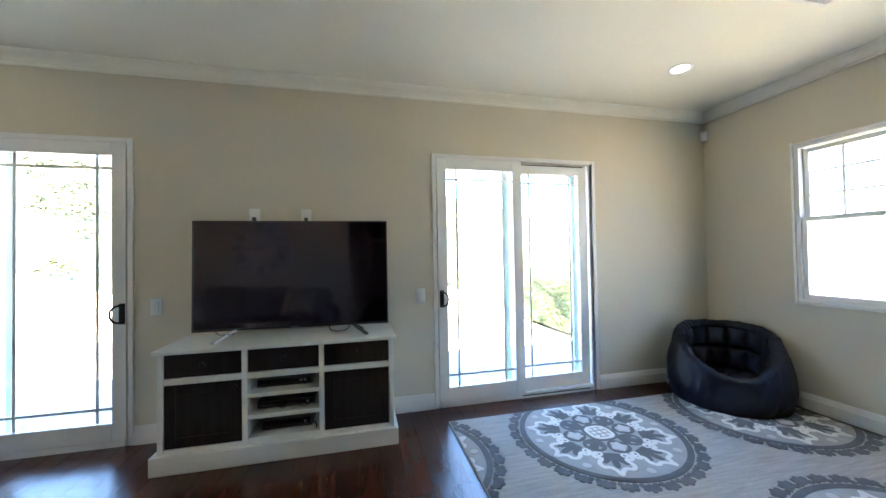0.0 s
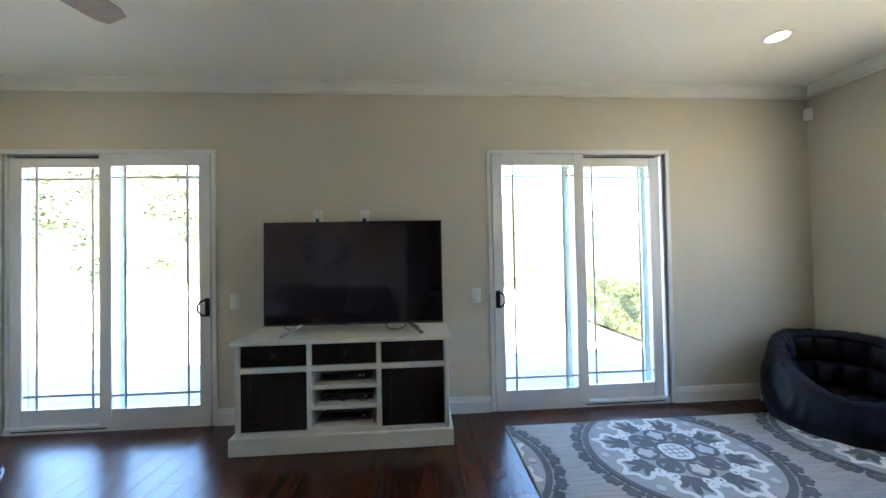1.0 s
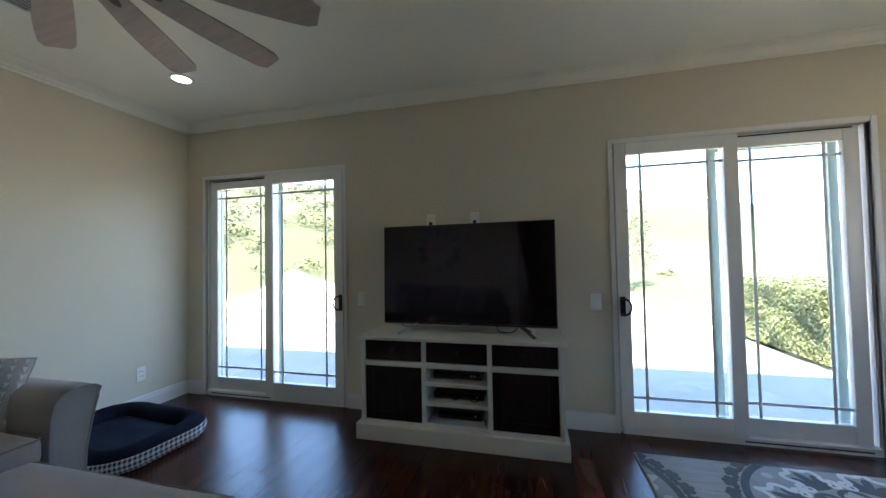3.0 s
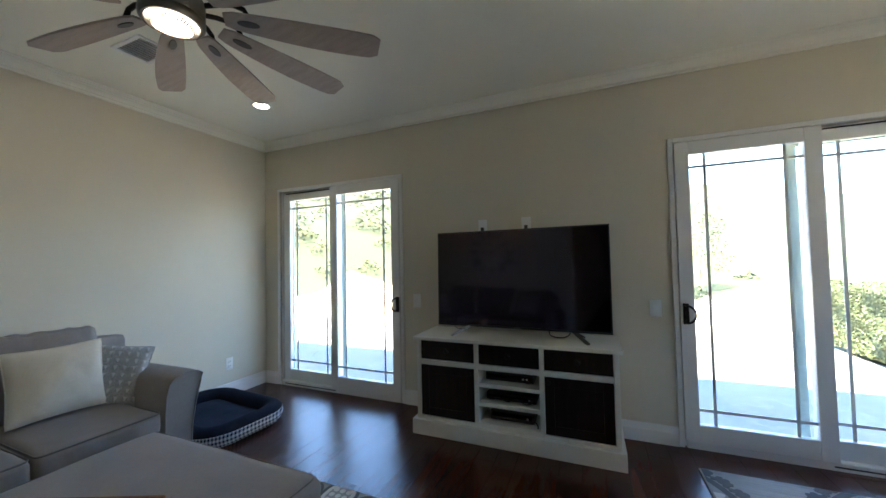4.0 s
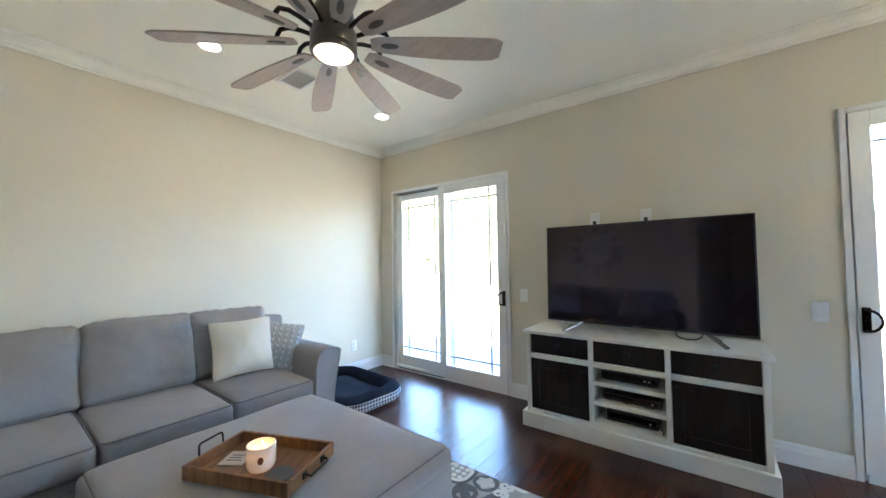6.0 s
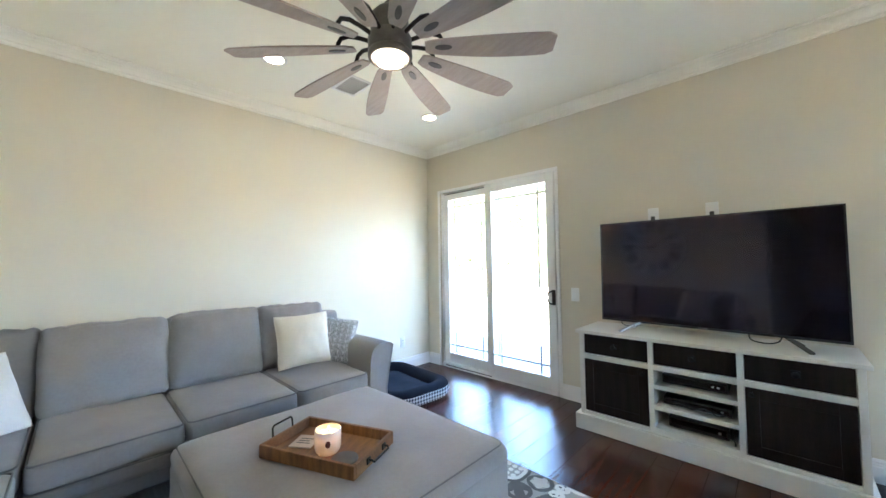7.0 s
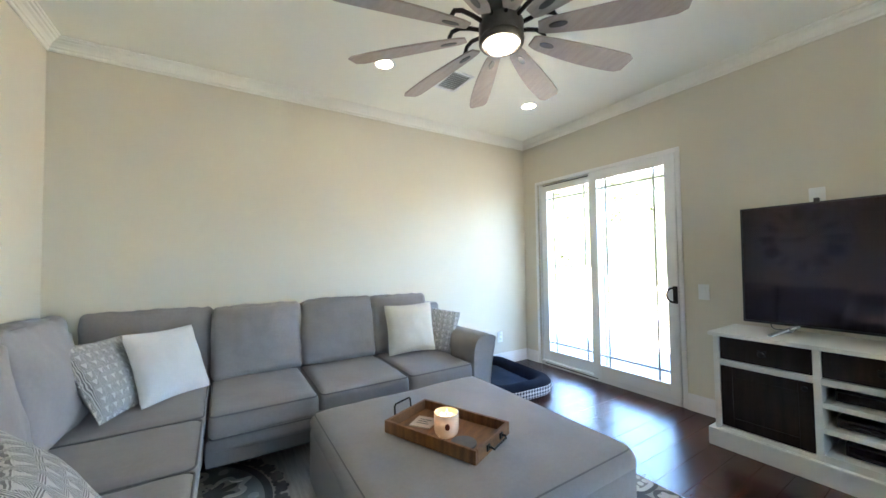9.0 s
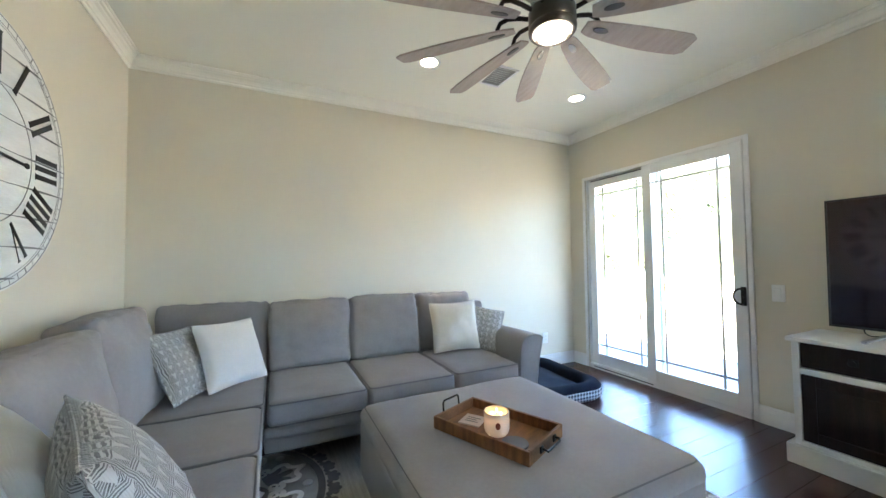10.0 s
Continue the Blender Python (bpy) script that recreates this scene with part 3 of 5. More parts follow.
M_FANLAMP = emitter("lit_fan_lens", (1.0, 0.82, 0.60), 0.4)
M_FLAME = emitter("candle_flame", (1.0, 0.60, 0.20), 0.4)
# glow of the flames in the wax, put in as weak emission
M_WAX = emitter("lit_candle_wax", (1.0, 0.62, 0.30), 0.05)
M_WIRE = material("black_cable", (0.01, 0.01, 0.01), (0.018, 0.018, 0.018), 30, 0.5)
M_FOOT = material("dark_wood_foot", (0.012, 0.009, 0.007), (0.03, 0.02, 0.015), 15, 0.5)


def checked_cloth(name, pale, dark, size):
    """Gingham: two crossed sets of half-tone stripes."""
    m = woven(name, pale, pale, 600)
    N, L = m.node_tree.nodes, m.node_tree.links
    tc = N["Texture Coordinate"]
    sep = N.new("ShaderNodeSeparateXYZ")
    L.new(tc.outputs["Object"], sep.inputs[0])
    xy = N.new("ShaderNodeMath")
    L.new(sep.outputs[0], xy.inputs[0])
    L.new(sep.outputs[1], xy.inputs[1])
    tot = None
    for src in (xy.outputs[0], sep.outputs[2]):
        mu = N.new("ShaderNodeMath")
        mu.operation = "MULTIPLY"
        mu.inputs[1].default_value = 1 / size
        L.new(src, mu.inputs[0])
        fr = N.new("ShaderNodeMath")
        fr.operation = "FRACT"
        L.new(mu.outputs[0], fr.inputs[0])
        gt = N.new("ShaderNodeMath")
        gt.operation = "GREATER_THAN"
        gt.inputs[1].default_value = 0.5
        L.new(fr.outputs[0], gt.inputs[0])
        if tot is None:
            tot = gt.outputs[0]
        else:
            ad = N.new("ShaderNodeMath")
            L.new(tot, ad.inputs[0])
            L.new(gt.outputs[0], ad.inputs[1])
            tot = ad.outputs[0]
    hf = N.new("ShaderNodeMath")
    hf.operation = "MULTIPLY"
    hf.inputs[1].default_value = 0.5
    L.new(tot, hf.inputs[0])
    rp = N.new("ShaderNodeValToRGB")
    rp.color_ramp.elements[0].color, rp.color_ramp.elements[1].color = (*pale, 1), (*dark, 1)
    L.new(hf.outputs[0], rp.inputs[0])
    L.new(rp.outputs[0], N["Principled BSDF"].inputs["Base Color"])
    return m


def printed_cloth(name, ground, ink, cell=0.085):
    """Cloth printed with a patchwork of hatched triangles: each cell is split on its diagonal and hatched its own way."""
    m = woven(name, ground, ground, 600)
    N, L = m.node_tree.nodes, m.node_tree.links
    tc = N["Texture Coordinate"]

    def math_(op, a, b=None, v=None):
        n = N.new("ShaderNodeMath")
        n.operation = op
        L.new(a, n.inputs[0])
        if b is not None:
            L.new(b, n.inputs[1])
        if v is not None:
            n.inputs[1].default_value = v
        return n.outputs[0]

    wob = N.new("ShaderNodeTexNoise")
    wob.inputs["Scale"].default_value = 26
    L.new(tc.outputs["Object"], wob.inputs["Vector"])
    bent = N.new("ShaderNodeVectorMath")
    bent.operation = "MULTIPLY_ADD"
    bent.inputs[1].default_value = (0.010, 0.010, 0.010)
    L.new(wob.outputs["Color"], bent.inputs[0])
    L.new(tc.outputs["Object"], bent.inputs[2])
    sep = N.new("ShaderNodeSeparateXYZ")
    L.new(bent.outputs[0], sep.inputs[0])
    u = math_("MULTIPLY", sep.outputs[0], v=1 / cell)
    w = math_("MULTIPLY", sep.outputs[2], v=1 / cell)
    fu, fw = math_("FRACT", u), math_("FRACT", w)
    line_u = math_("GREATER_THAN", math_("FRACT", math_("MULTIPLY", fu, v=9.0)), v=0.48)
    line_w = math_("GREATER_THAN", math_("FRACT", math_("MULTIPLY", fw, v=9.0)), v=0.48)
    in_u, in_w = math_("LESS_THAN", fu, v=0.36), math_("LESS_THAN", fw, v=0.36)
    hatch = math_("GREATER_THAN", math_("FRACT", math_("MULTIPLY", math_("ADD", fu, fw), v=8.0)), v=0.4)
    wing = math_("MULTIPLY", math_("SUBTRACT", fw, v=0.36), v=0.34)
    free = math_("GREATER_THAN", math_("ABSOLUTE", math_("SUBTRACT", fu, v=0.68)), wing)
    inner = math_("MULTIPLY", hatch, free)
    pick = N.new("ShaderNodeMix")
    L.new(in_w, pick.inputs[0])
    L.new(inner, pick.inputs[2])
    L.new(line_w, pick.inputs[3])
    pick2 = N.new("ShaderNodeMix")
    L.new(in_u, pick2.inputs[0])
    L.new(pick.outputs[0], pick2.inputs[2])
    L.new(line_u, pick2.inputs[3])
    wear = N.new("ShaderNodeTexNoise")
    wear.inputs["Scale"].default_value = 90
    L.new(tc.outputs["Object"], wear.inputs["Vector"])
    fade = math_("MULTIPLY", pick2.outputs[0], math_("MULTIPLY_ADD", wear.outputs[0], v=0.7))
    col = N.new("ShaderNodeMix")
    col.data_type = "RGBA"
    L.new(fade, col.inputs[0])
    col.inputs[6].default_value, col.inputs[7].default_value = (*ground, 1), (*ink, 1)
    L.new(col.outputs[2], N["Principled BSDF"].inputs["Base Color"])
    return m


M_GINGHAM = checked_cloth("blue_white_gingham", (0.62, 0.64, 0.66), (0.022, 0.032, 0.055), 0.03)
M_PRINT = printed_cloth("grey_geometric_print", (0.52, 0.515, 0.50), (0.11, 0.11, 0.115), 0.044)


# ---- soft shapes ----
def soft_box(sx, sy, sz, r=0.05, puff=0.0, n=14, seed=0, wrinkle=0.004, faces=(1, 1, 1)):
    """A stuffed block of that size round the origin: rounded edges, faces that swell by puff, small creases."""
    bm = bmesh.new()
    bmesh.ops.create_cube(bm, size=2.0)
    bmesh.ops.subdivide_edges(bm, edges=bm.edges, cuts=n, use_grid_fill=True)
    h = Vector((sx / 2, sy / 2, sz / 2))
    r = min(r, h.x * 0.98, h.y * 0.98, h.z * 0.98)
    off = Vector((seed * 3.7, seed * 1.3, seed * 2.1))
    for v in bm.verts:
        u = [math.copysign(abs(c) ** 0.8, c) for c in v.co]
        p = Vector((u[0] * h.x, u[1] * h.y, u[2] * h.z))
        core = Vector([max(-(h[i] - r), min(h[i] - r, p[i])) for i in range(3)])
        d = p - core
        q = core + (d.normalized() * r if d.length > 1e-9 else d)
        for i in range(3):
            if faces[i] and abs(v.co[i]) > 0.999:
                j, k = (i + 1) % 3, (i + 2) % 3
                q[i] += math.copysign(puff * faces[i] * (1 - u[j] ** 2) ** 0.8 * (1 - u[k] ** 2) ** 0.8, v.co[i])
        nz = noise.noise(q * 6 + off) * wrinkle + noise.noise(q * 17 + off) * wrinkle * 0.4
        q += v.co.normalized() * nz
        v.co = q
    return bm


def throw_pillow_mesh(w, h, t, seed=0, n=22):
    """A knife-edged pillow standing in the xz plane: fat in the middle, pinched edges, pointed corners, a dent or two."""
    bm = bmesh.new()
    off = Vector((seed * 2.3, seed * 5.1, 0))
    sides = []
    for s in (-1, 1):
        rows = []
        for i in range(n + 1):
            row = []
            for j in range(n + 1):
                u, v = 2 * i / n - 1, 2 * j / n - 1
                tuck = 1 - 0.02 * (u * v) ** 6
                pinch_u, pinch_v = (1 - 0.075 * (1 - v * v)) * tuck, (1 - 0.075 * (1 - u * u)) * tuck
                body = ((1 - u * u) * (1 - v * v)) ** 0.46
                y = s * t / 2 * body
                y += (0.008 * noise.noise(Vector((u * 2.2, v * 2.2, s)) + off) + 0.004 * noise.noise(Vector((u * 7, v * 7, s)) + off)) * body
                x, z = u * w / 2 * pinch_u, v * h / 2 * pinch_v
                row.append(bm.verts.new((x, y, z)))
            rows.append(row)
        sides.append(rows)
        for i in range(n):
            for j in range(n):
                q = (rows[i][j], rows[i + 1][j], rows[i + 1][j + 1], rows[i][j + 1])
                bm.faces.new(q if s < 0 else q[::-1])
    bmesh.ops.remove_doubles(bm, verts=bm.verts, dist=1e-4)
    bmesh.ops.recalc_face_normals(bm, faces=bm.faces)
    return bm


def rounded_rect(w, h, r, seg=6, z=0.0):
    pts = []
    for cx, cy, a0 in ((w / 2 - r, h / 2 - r, 0), (-w / 2 + r, h / 2 - r, 90), (-w / 2 + r, -h / 2 + r, 180), (w / 2 - r, -h / 2 + r, 270)):
        for k in range(seg + 1):
            a = radians(a0 + 90 * k / seg)
            pts.append((cx + r * math.cos(a), cy + r * math.sin(a), z))
    return pts


# ---- the sectional sofa ----
def sofa():
    s = thing("sectional_sofa", -3.2, -3.2, 0, "grey linen L-shaped sectional sofa along the walls", "sofa")
    inv = s.matrix_world.inverted()

    def add(nm, bm, m, parent=None, label=""):
        bm.transform(inv)
        return part(nm, bm, m, parent or s, label)

    def moved(bm, x, y, z, rx=0, ry=0, rz=0):
        bm.transform(pose(x, y, z, rx, ry, rz))
        return bm

    # bases, each with a rolled rail along its front
    def base(x0, x1, y0, y1, front):
        b = moved(soft_box(x1 - x0, y1 - y0, 0.155, 0.025, 0, 8, 3, 0.002), (x0 + x1) / 2, (y0 + y1) / 2, 0.2325)
        o = add("base", b, M_SOFA)
        if front == "x":
            rail = moved(soft_box(0.05, y1 - y0 - 0.01, 0.075, 0.025, 0.004, 8, 5, 0.002), x1 + 0.0, (y0 + y1) / 2, 0.275)
        else:
            rail = moved(soft_box(x1 - x0 - 0.01, 0.05, 0.075, 0.025, 0.004, 8, 6, 0.002), (x0 + x1) / 2, y1, 0.275)
        add("front_rail", rail, M_SOFA, o)

    base(-3.70, -2.83, -3.14, -1.52, "x")
    base(-3.70, -2.80, -3.92, -3.145, "x")
    base(-2.795, -1.15, -3.92, -3.19, "y")
    for x, y in ((-3.6, -1.6), (-3.05, -1.6), (-3.2, -2.9), (-3.6, -3.8), (-1.25, -3.8), (-1.25, -3.40), (-2.6, -3.45)):
        add("foot", moved(lathe([(0.0, 0), (0.022, 0), (0.032, 0.16), (0.0, 0.16)], 16), x, y, 0.0 + 0.001), M_FOOT)

    # seat cushions with piped edges
    def seat(x0, x1, y0, y1, seed):
        w, d = x1 - x0 - 0.006, y1 - y0 - 0.006
        c = moved(soft_box(w, d, 0.125, 0.035, 0.018, 22, seed, 0.005, (0, 0, 1)), (x0 + x1) / 2, (y0 + y1) / 2, 0.3775)
        for v in c.verts:                                  # short creases down the front faces
            px_, py_ = v.co.x - (x0 + x1) / 2, v.co.y - (y0 + y1) / 2
            e = max(0.0, max(abs(px_) / (w / 2), abs(py_) / (d / 2)) - 0.9) / 0.1
            v.co.z += 0.006 * e * noise.noise(Vector((v.co.x * 22, v.co.y * 22, seed)))
            v.co.x += 0.006 * e * noise.noise(Vector((v.co.y * 30, v.co.z * 8, seed + 5)))
        o = add("seat_cushion", c, M_SOFA)
        for z in (0.432, 0.322):
            pts = [((x0 + x1) / 2 + p[0], (y0 + y1) / 2 + p[1], z) for p in rounded_rect(w - 0.012, d - 0.012, 0.03)]
            add("piping", sweep(pts, 0.0042, 6, True), M_SHADEPIPING, o)

    for k, (a, b) in enumerate(((-3.125, -2.60), (-2.60, -2.04), (-2.04, -1.535))):
        seat(-3.42, -2.765, a, b, k + 1)
    seat(-3.62, -2.80, -3.74, -3.13, 5)
    seat(-2.795, -2.30, -3.74, -3.135, 6)
    seat(-2.30, -1.75, -3.74, -3.135, 7)
    seat(-1.75, -1.32, -3.74, -3.135, 8)

    # back frames
    add("back_frame", moved(soft_box(0.16, 2.40, 0.52, 0.05, 0.0, 10, 8, 0.004), -3.655, -2.52, 0.535), M_SOFA)
    add("back_frame", moved(soft_box(2.46, 0.14, 0.52, 0.05, 0.0, 10, 9, 0.004), -2.50, -3.885, 0.535), M_SOFA)

    # loose back cushions leaning on the frames
    def back(x, y, w, h, t, lean, rz, seed, z=0.435):
        c = soft_box(t, w, h, 0.030, 0.046, 32, seed, 0.012, (1, 0.15, 0.2))
        for v in c.verts:                                  # gathers running in from the edges
            e = max(0.0, abs(v.co.z) / (h / 2) - 0.55) / 0.45
            v.co += Vector((0.35, 0, 1)) * (0.008 * e * (noise.noise(Vector((v.co.y * 34 + seed * 7, v.co.x * 6, v.co.z * 3)))))
            e = max(0.0, abs(v.co.y) / (w / 2) - 0.7) / 0.3
            v.co.x += 0.008 * e * noise.noise(Vector((seed * 3.0, v.co.z * 18, v.co.x * 5)))
        c.transform(pose(0, 0, h / 2))
        c.transform(pose(x, y, z, 0, lean, rz))
        o = add("back_cushion", c, M_SOFA)
        pts = [(t / 2 - 0.012, p[0], h / 2 + p[1]) for p in rounded_rect(w - 0.022, h - 0.022, 0.035)]
        b = sweep(pts, 0.0042, 6, True)
        b.transform(pose(x, y, z, 0, lean, rz))
        add("piping", b, M_SOFA, o)

    back(-3.45, -1.790, 0.50, 0.455, 0.15, -12, 0, 11)
    back(-3.43, -2.315, 0.535, 0.462, 0.17, -12, 0, 12)
    back(-3.43, -2.855, 0.535, 0.455, 0.17, -12, 0, 13)
    back(-3.50, -3.44, 0.64, 0.455, 0.14, -12, 0, 14)
    back(-2.88, -3.70, 0.50, 0.505, 0.17, -13, 86, 15)
    back(-2.265, -3.70, 0.655, 0.470, 0.18, -12, 90, 16)
    back(-1.625, -3.70, 0.60, 0.435, 0.18, -12, 90, 17)

    # flared arms: profile in the plane across the arm, swept front to back
    def arm(cx, cy, depth, direction):
        bm = bmesh.new()
        prof = [(-0.075, 0.16), (-0.075, 0.40), (-0.070, 0.50), (-0.055, 0.562), (-0.030, 0.592), (0.012, 0.610), (0.062, 0.614),
                (0.108, 0.606), (0.134, 0.586), (0.124, 0.54), (0.094, 0.42), (0.072, 0.28), (0.070, 0.16)]
        n = 10
        rings = []
        for i in range(n + 1):
            t = i / n
            f = 1 - 0.03 * (abs(2 * t - 1) ** 8)
            rings.append([bm.verts.new((depth * (t - 0.5), a * f, 0.16 + (z - 0.16) * (1 - 0.012 * abs(2 * t - 1) ** 8)
                                        + 0.012 * (t - 0.5))) for a, z in prof])
        for a, b in zip(rings, rings[1:]):
            for k in range(len(prof)):
                j = (k + 1) % len(prof)
                bm.faces.new((a[k], b[k], b[j], a[j]))
        bm.faces.new(rings[0][::-1])
        bm.faces.new(rings[-1])
        bmesh.ops.recalc_face_normals(bm, faces=bm.faces)
        rim = [(depth / 2 + 0.001, a * 0.99, z) for a, z in prof]
        m = pose(cx, cy, 0, 0, 0, direction)
        bm.transform(m)
        o = add("arm", bm, M_SOFA)
        b = sweep(rim, 0.0045, 6)
        b.transform(m)
        add("piping", b, M_SOFA, o)

    arm(-3.255, -1.432, 0.90, 0)
    arm(-1.245, -3.53, 0.76, 90)


sofa()


def throw_pillow(name, x, y, z, w, h, t, m, label, rx=0, ry=0, rz=0, seed=0, edge=None):
    o = thing(name, 0, 0, 0, label, "pillow")
    o.matrix_world = pose(x, y, z, rx, ry, rz)
    part("cover", throw_pillow_mesh(w, h, t, seed), m, o)
    pts = []
    k = 14
    for a, b, c, d in ((-1, -1, 1, -1), (1, -1, 1, 1), (1, 1, -1, 1), (-1, 1, -1, -1)):
        for i in range(k):
            u, v = a + (c - a) * i / k, b + (d - b) * i / k
            tuck = 1 - 0.02 * (u * v) ** 6
            pts.append((u * w / 2 * (1 - 0.075 * (1 - v * v)) * tuck, 0, v * h / 2 * (1 - 0.075 * (1 - u * u)) * tuck))
    part("seam", sweep(pts, 0.004, 6, True), edge or m, o)
    return o


throw_pillow("throw_pillow", -3.246, -1.798, 0.645, 0.40, 0.385, 0.15, M_CREAMPILLOW, "cream cotton throw pillow leaning on the sofa back", -16, -1, 84, 1)
throw_pillow("throw_pillow", -3.25, -1.575, 0.610, 0.38, 0.37, 0.12, M_PRINT, "grey patterned throw pillow tucked beside the sofa arm", -26, 13, 60, 2)
throw_pillow("throw_pillow", -3.20, -3.315, 0.632, 0.395, 0.39, 0.14, M_WHITEPILLOW, "white cotton throw pillow standing in the sofa corner", -24, 2, 135, 3)
throw_pillow("throw_pillow", -3.09, -3.535, 0.628, 0.40, 0.40, 0.12, M_PRINT, "grey geometric print pillow in the sofa corner", -30, 4, 158, 4)
throw_pillow("throw_pillow", -1.668, -3.345, 0.685, 0.45, 0.41, 0.17, M_PRINT, "grey geometric print pillow leaning on another pillow", 25, 0, 23, 5)
throw_pillow("throw_pillow", -1.81, -3.555, 0.655, 0.43, 0.43, 0.16, M_SHADEPILLOW, "white cotton throw pillow, greyed for shade, against the sofa back", 18, 4, 30, 6)


# ---- ottoman, tray and candle ----
def ottoman():
    o = thing("ottoman", -2.080, -2.165, 0.012, "large square pale grey upholstered ottoman on the rug", "ottoman")
    w, d = 1.112, 1.055
    b = soft_box(w, d, 0.31, 0.045, 0.004, 16, 21, 0.004, (1, 1, 0))
    b.transform(pose(0, 0, 0.205))
    part("body", b, M_OTTO, o)
    b = soft_box(w + 0.004, d + 0.004, 0.105, 0.052, 0.022, 22, 22, 0.006, (0, 0, 1))
    b.transform(pose(0, 0, 0.352))
    lid = part("top_cushion", b, M_OTTO, o)
    part("piping", sweep(rounded_rect(w - 0.044, d - 0.044, 0.040, z=0.398), 0.0030, 6, True), M_SHADEPIPING, lid)
    for sx in (-1, 1):
        for sy in (-1, 1):
            pts = [(sx * (w / 2 - 0.018), sy * (d / 2 - 0.018), 0.33 - 0.27 * k / 6) for k in range(7)]
            part("seam", sweep(pts, 0.003, 6), M_OTTO, o)
            b = lathe([(0, 0), (0.022, 0), (0.028, 0.055), (0, 0.055)], 14)
            b.transform(pose(sx * 0.46, sy * 0.44, 0))
            part("foot", b, M_FOOT, o)


ottoman()


def tray():
    L_, D_, H_, th = 0.455, 0.285, 0.052, 0.013
    z0 = 0.4350
    t = thing("serving_tray", -2.020, -2.247, z0, "rectangular mango wood serving tray on the ottoman", "tray", rz=23)
    part("bottom", box(-L_ / 2 + th, L_ / 2 - th, -D_ / 2 + th, D_ / 2 - th, 0, 0.010), M_TRAY, t, smooth=False)
    for nm, a, b, c, d in (("side", -L_ / 2, L_ / 2, -D_ / 2, -D_ / 2 + th), ("side", -L_ / 2, L_ / 2, D_ / 2 - th, D_ / 2),
                           ("end", -L_ / 2, -L_ / 2 + th, -D_ / 2 + th, D_ / 2 - th), ("end", L_ / 2 - th, L_ / 2, -D_ / 2 + th, D_ / 2 - th)):
        part(nm, box(a, b, c, d, 0, H_, 0.002, 1), M_TRAY, t, smooth=False)
    for s in (-1, 1):
        x = s * (L_ / 2 + 0.005)
        pts = [(x, -0.055, 0.026), (x + s * 0.012, -0.056, 0.034), (x + s * 0.016, -0.054, 0.076), (x + s * 0.016, -0.046, 0.084),
               (x + s * 0.016, 0.046, 0.084), (x + s * 0.016, 0.054, 0.076), (x + s * 0.012, 0.056, 0.034), (x, 0.055, 0.026)]
        if s > 0:
            pts = [(x, -0.055, 0.034), (x + 0.016, -0.056, 0.034), (x + 0.022, -0.052, 0.028), (x + 0.022, 0.052, 0.028), (x + 0.016, 0.056, 0.034), (x, 0.055, 0.034)]
        h = part("handle", sweep(pts, 0.0042, 8), M_KNOB, t, "black iron handle")
        for y in (-0.055, 0.055):
            b = box(x - 0.004, x + 0.003, y - 0.012, y + 0.012, 0.018, 0.042, 0.002, 1)
            part("bracket", b, M_KNOB, h)
    zb = z0 + 0.0102
    c = thing("candle", -1.988, -2.266, zb, "lit three-wick candle in a white glass jar", "candle")
    R = 0.052
    part("jar", lathe([(0, 0), (R - 0.022, 0), (R - 0.012, 0.004), (R - 0.004, 0.014), (R, 0.030), (R, 0.094), (R - 0.002, 0.097), (R - 0.005, 0.094),
                       (R - 0.005, 0.075)], 40), M_WAXGLASS, c)
    part("wax", lathe([(0, 0.074), (R - 0.006, 0.075), (R - 0.006, 0.055), (0, 0.055)], 32), M_WAX, c, "pale glowing wax")
    for k in range(3):
        a = 2.1 * k + 0.4
        px, py = 0.022 * math.cos(a), 0.022 * math.sin(a)
        b = lathe([(0, 0), (0.0012, 0), (0.0012, 0.010), (0, 0.010)], 8)
        b.transform(pose(px, py, 0.074))
        w = part("wick", b, M_WIRE, c)
        b = lathe([(0, 0), (0.0032, 0.004), (0.0036, 0.008), (0.002, 0.014), (0, 0.018)], 12)
        b.transform(pose(px, py, 0.081))
        part("flame", b, M_FLAME, w)
    # dark teardrop mark on the jar
    bm = bmesh.new()
    ring = []
    for k in range(14):
        a = 2 * math.pi * k / 14
        u, v = 0.010 * math.cos(a), 0.055 + 0.014 * math.sin(a)
        th_ = radians(-28) + u / R
        ring.append(bm.verts.new(((R + 0.0012) * math.cos(th_), (R + 0.0012) * math.sin(th_), v)))
    bm.faces.new(ring)
    part("mark", bm, material("red_brown_print", (0.10, 0.02, 0.015), (0.16, 0.035, 0.02), 20, 0.5), c)
    q = pose(-2.020, -2.247, zb, 0, 0, 23) @ pose(0.118, -0.050, 0)
    o = thing("coaster", 0, 0, 0, "round dark slate coaster lying in the tray", "coaster")
    o.matrix_world = q
    part("disc", lathe([(0, 0), (0.052, 0), (0.053, 0.002), (0.052, 0.006), (0, 0.006)], 36), M_SLATE, o)
    q = pose(-2.020, -2.247, zb, 0, 0, 23) @ pose(-0.125, 0.005, 0, 0, 0, 12)
    o = thing("coaster", 0, 0, 0, "square tan printed coaster lying in the tray", "coaster")
    o.matrix_world = q
    part("slab", box(-0.05, 0.05, -0.05, 0.05, 0, 0.006, 0.002, 1), M_CARD, o, smooth=False)
    for k in range(3):
        part("printed_bar", box(-0.03, 0.03 - 0.012 * (k % 2), 0.018 - 0.018 * k - 0.003, 0.018 - 0.018 * k + 0.003, 0.006, 0.0066), M_SLATE, o, smooth=False)


tray()


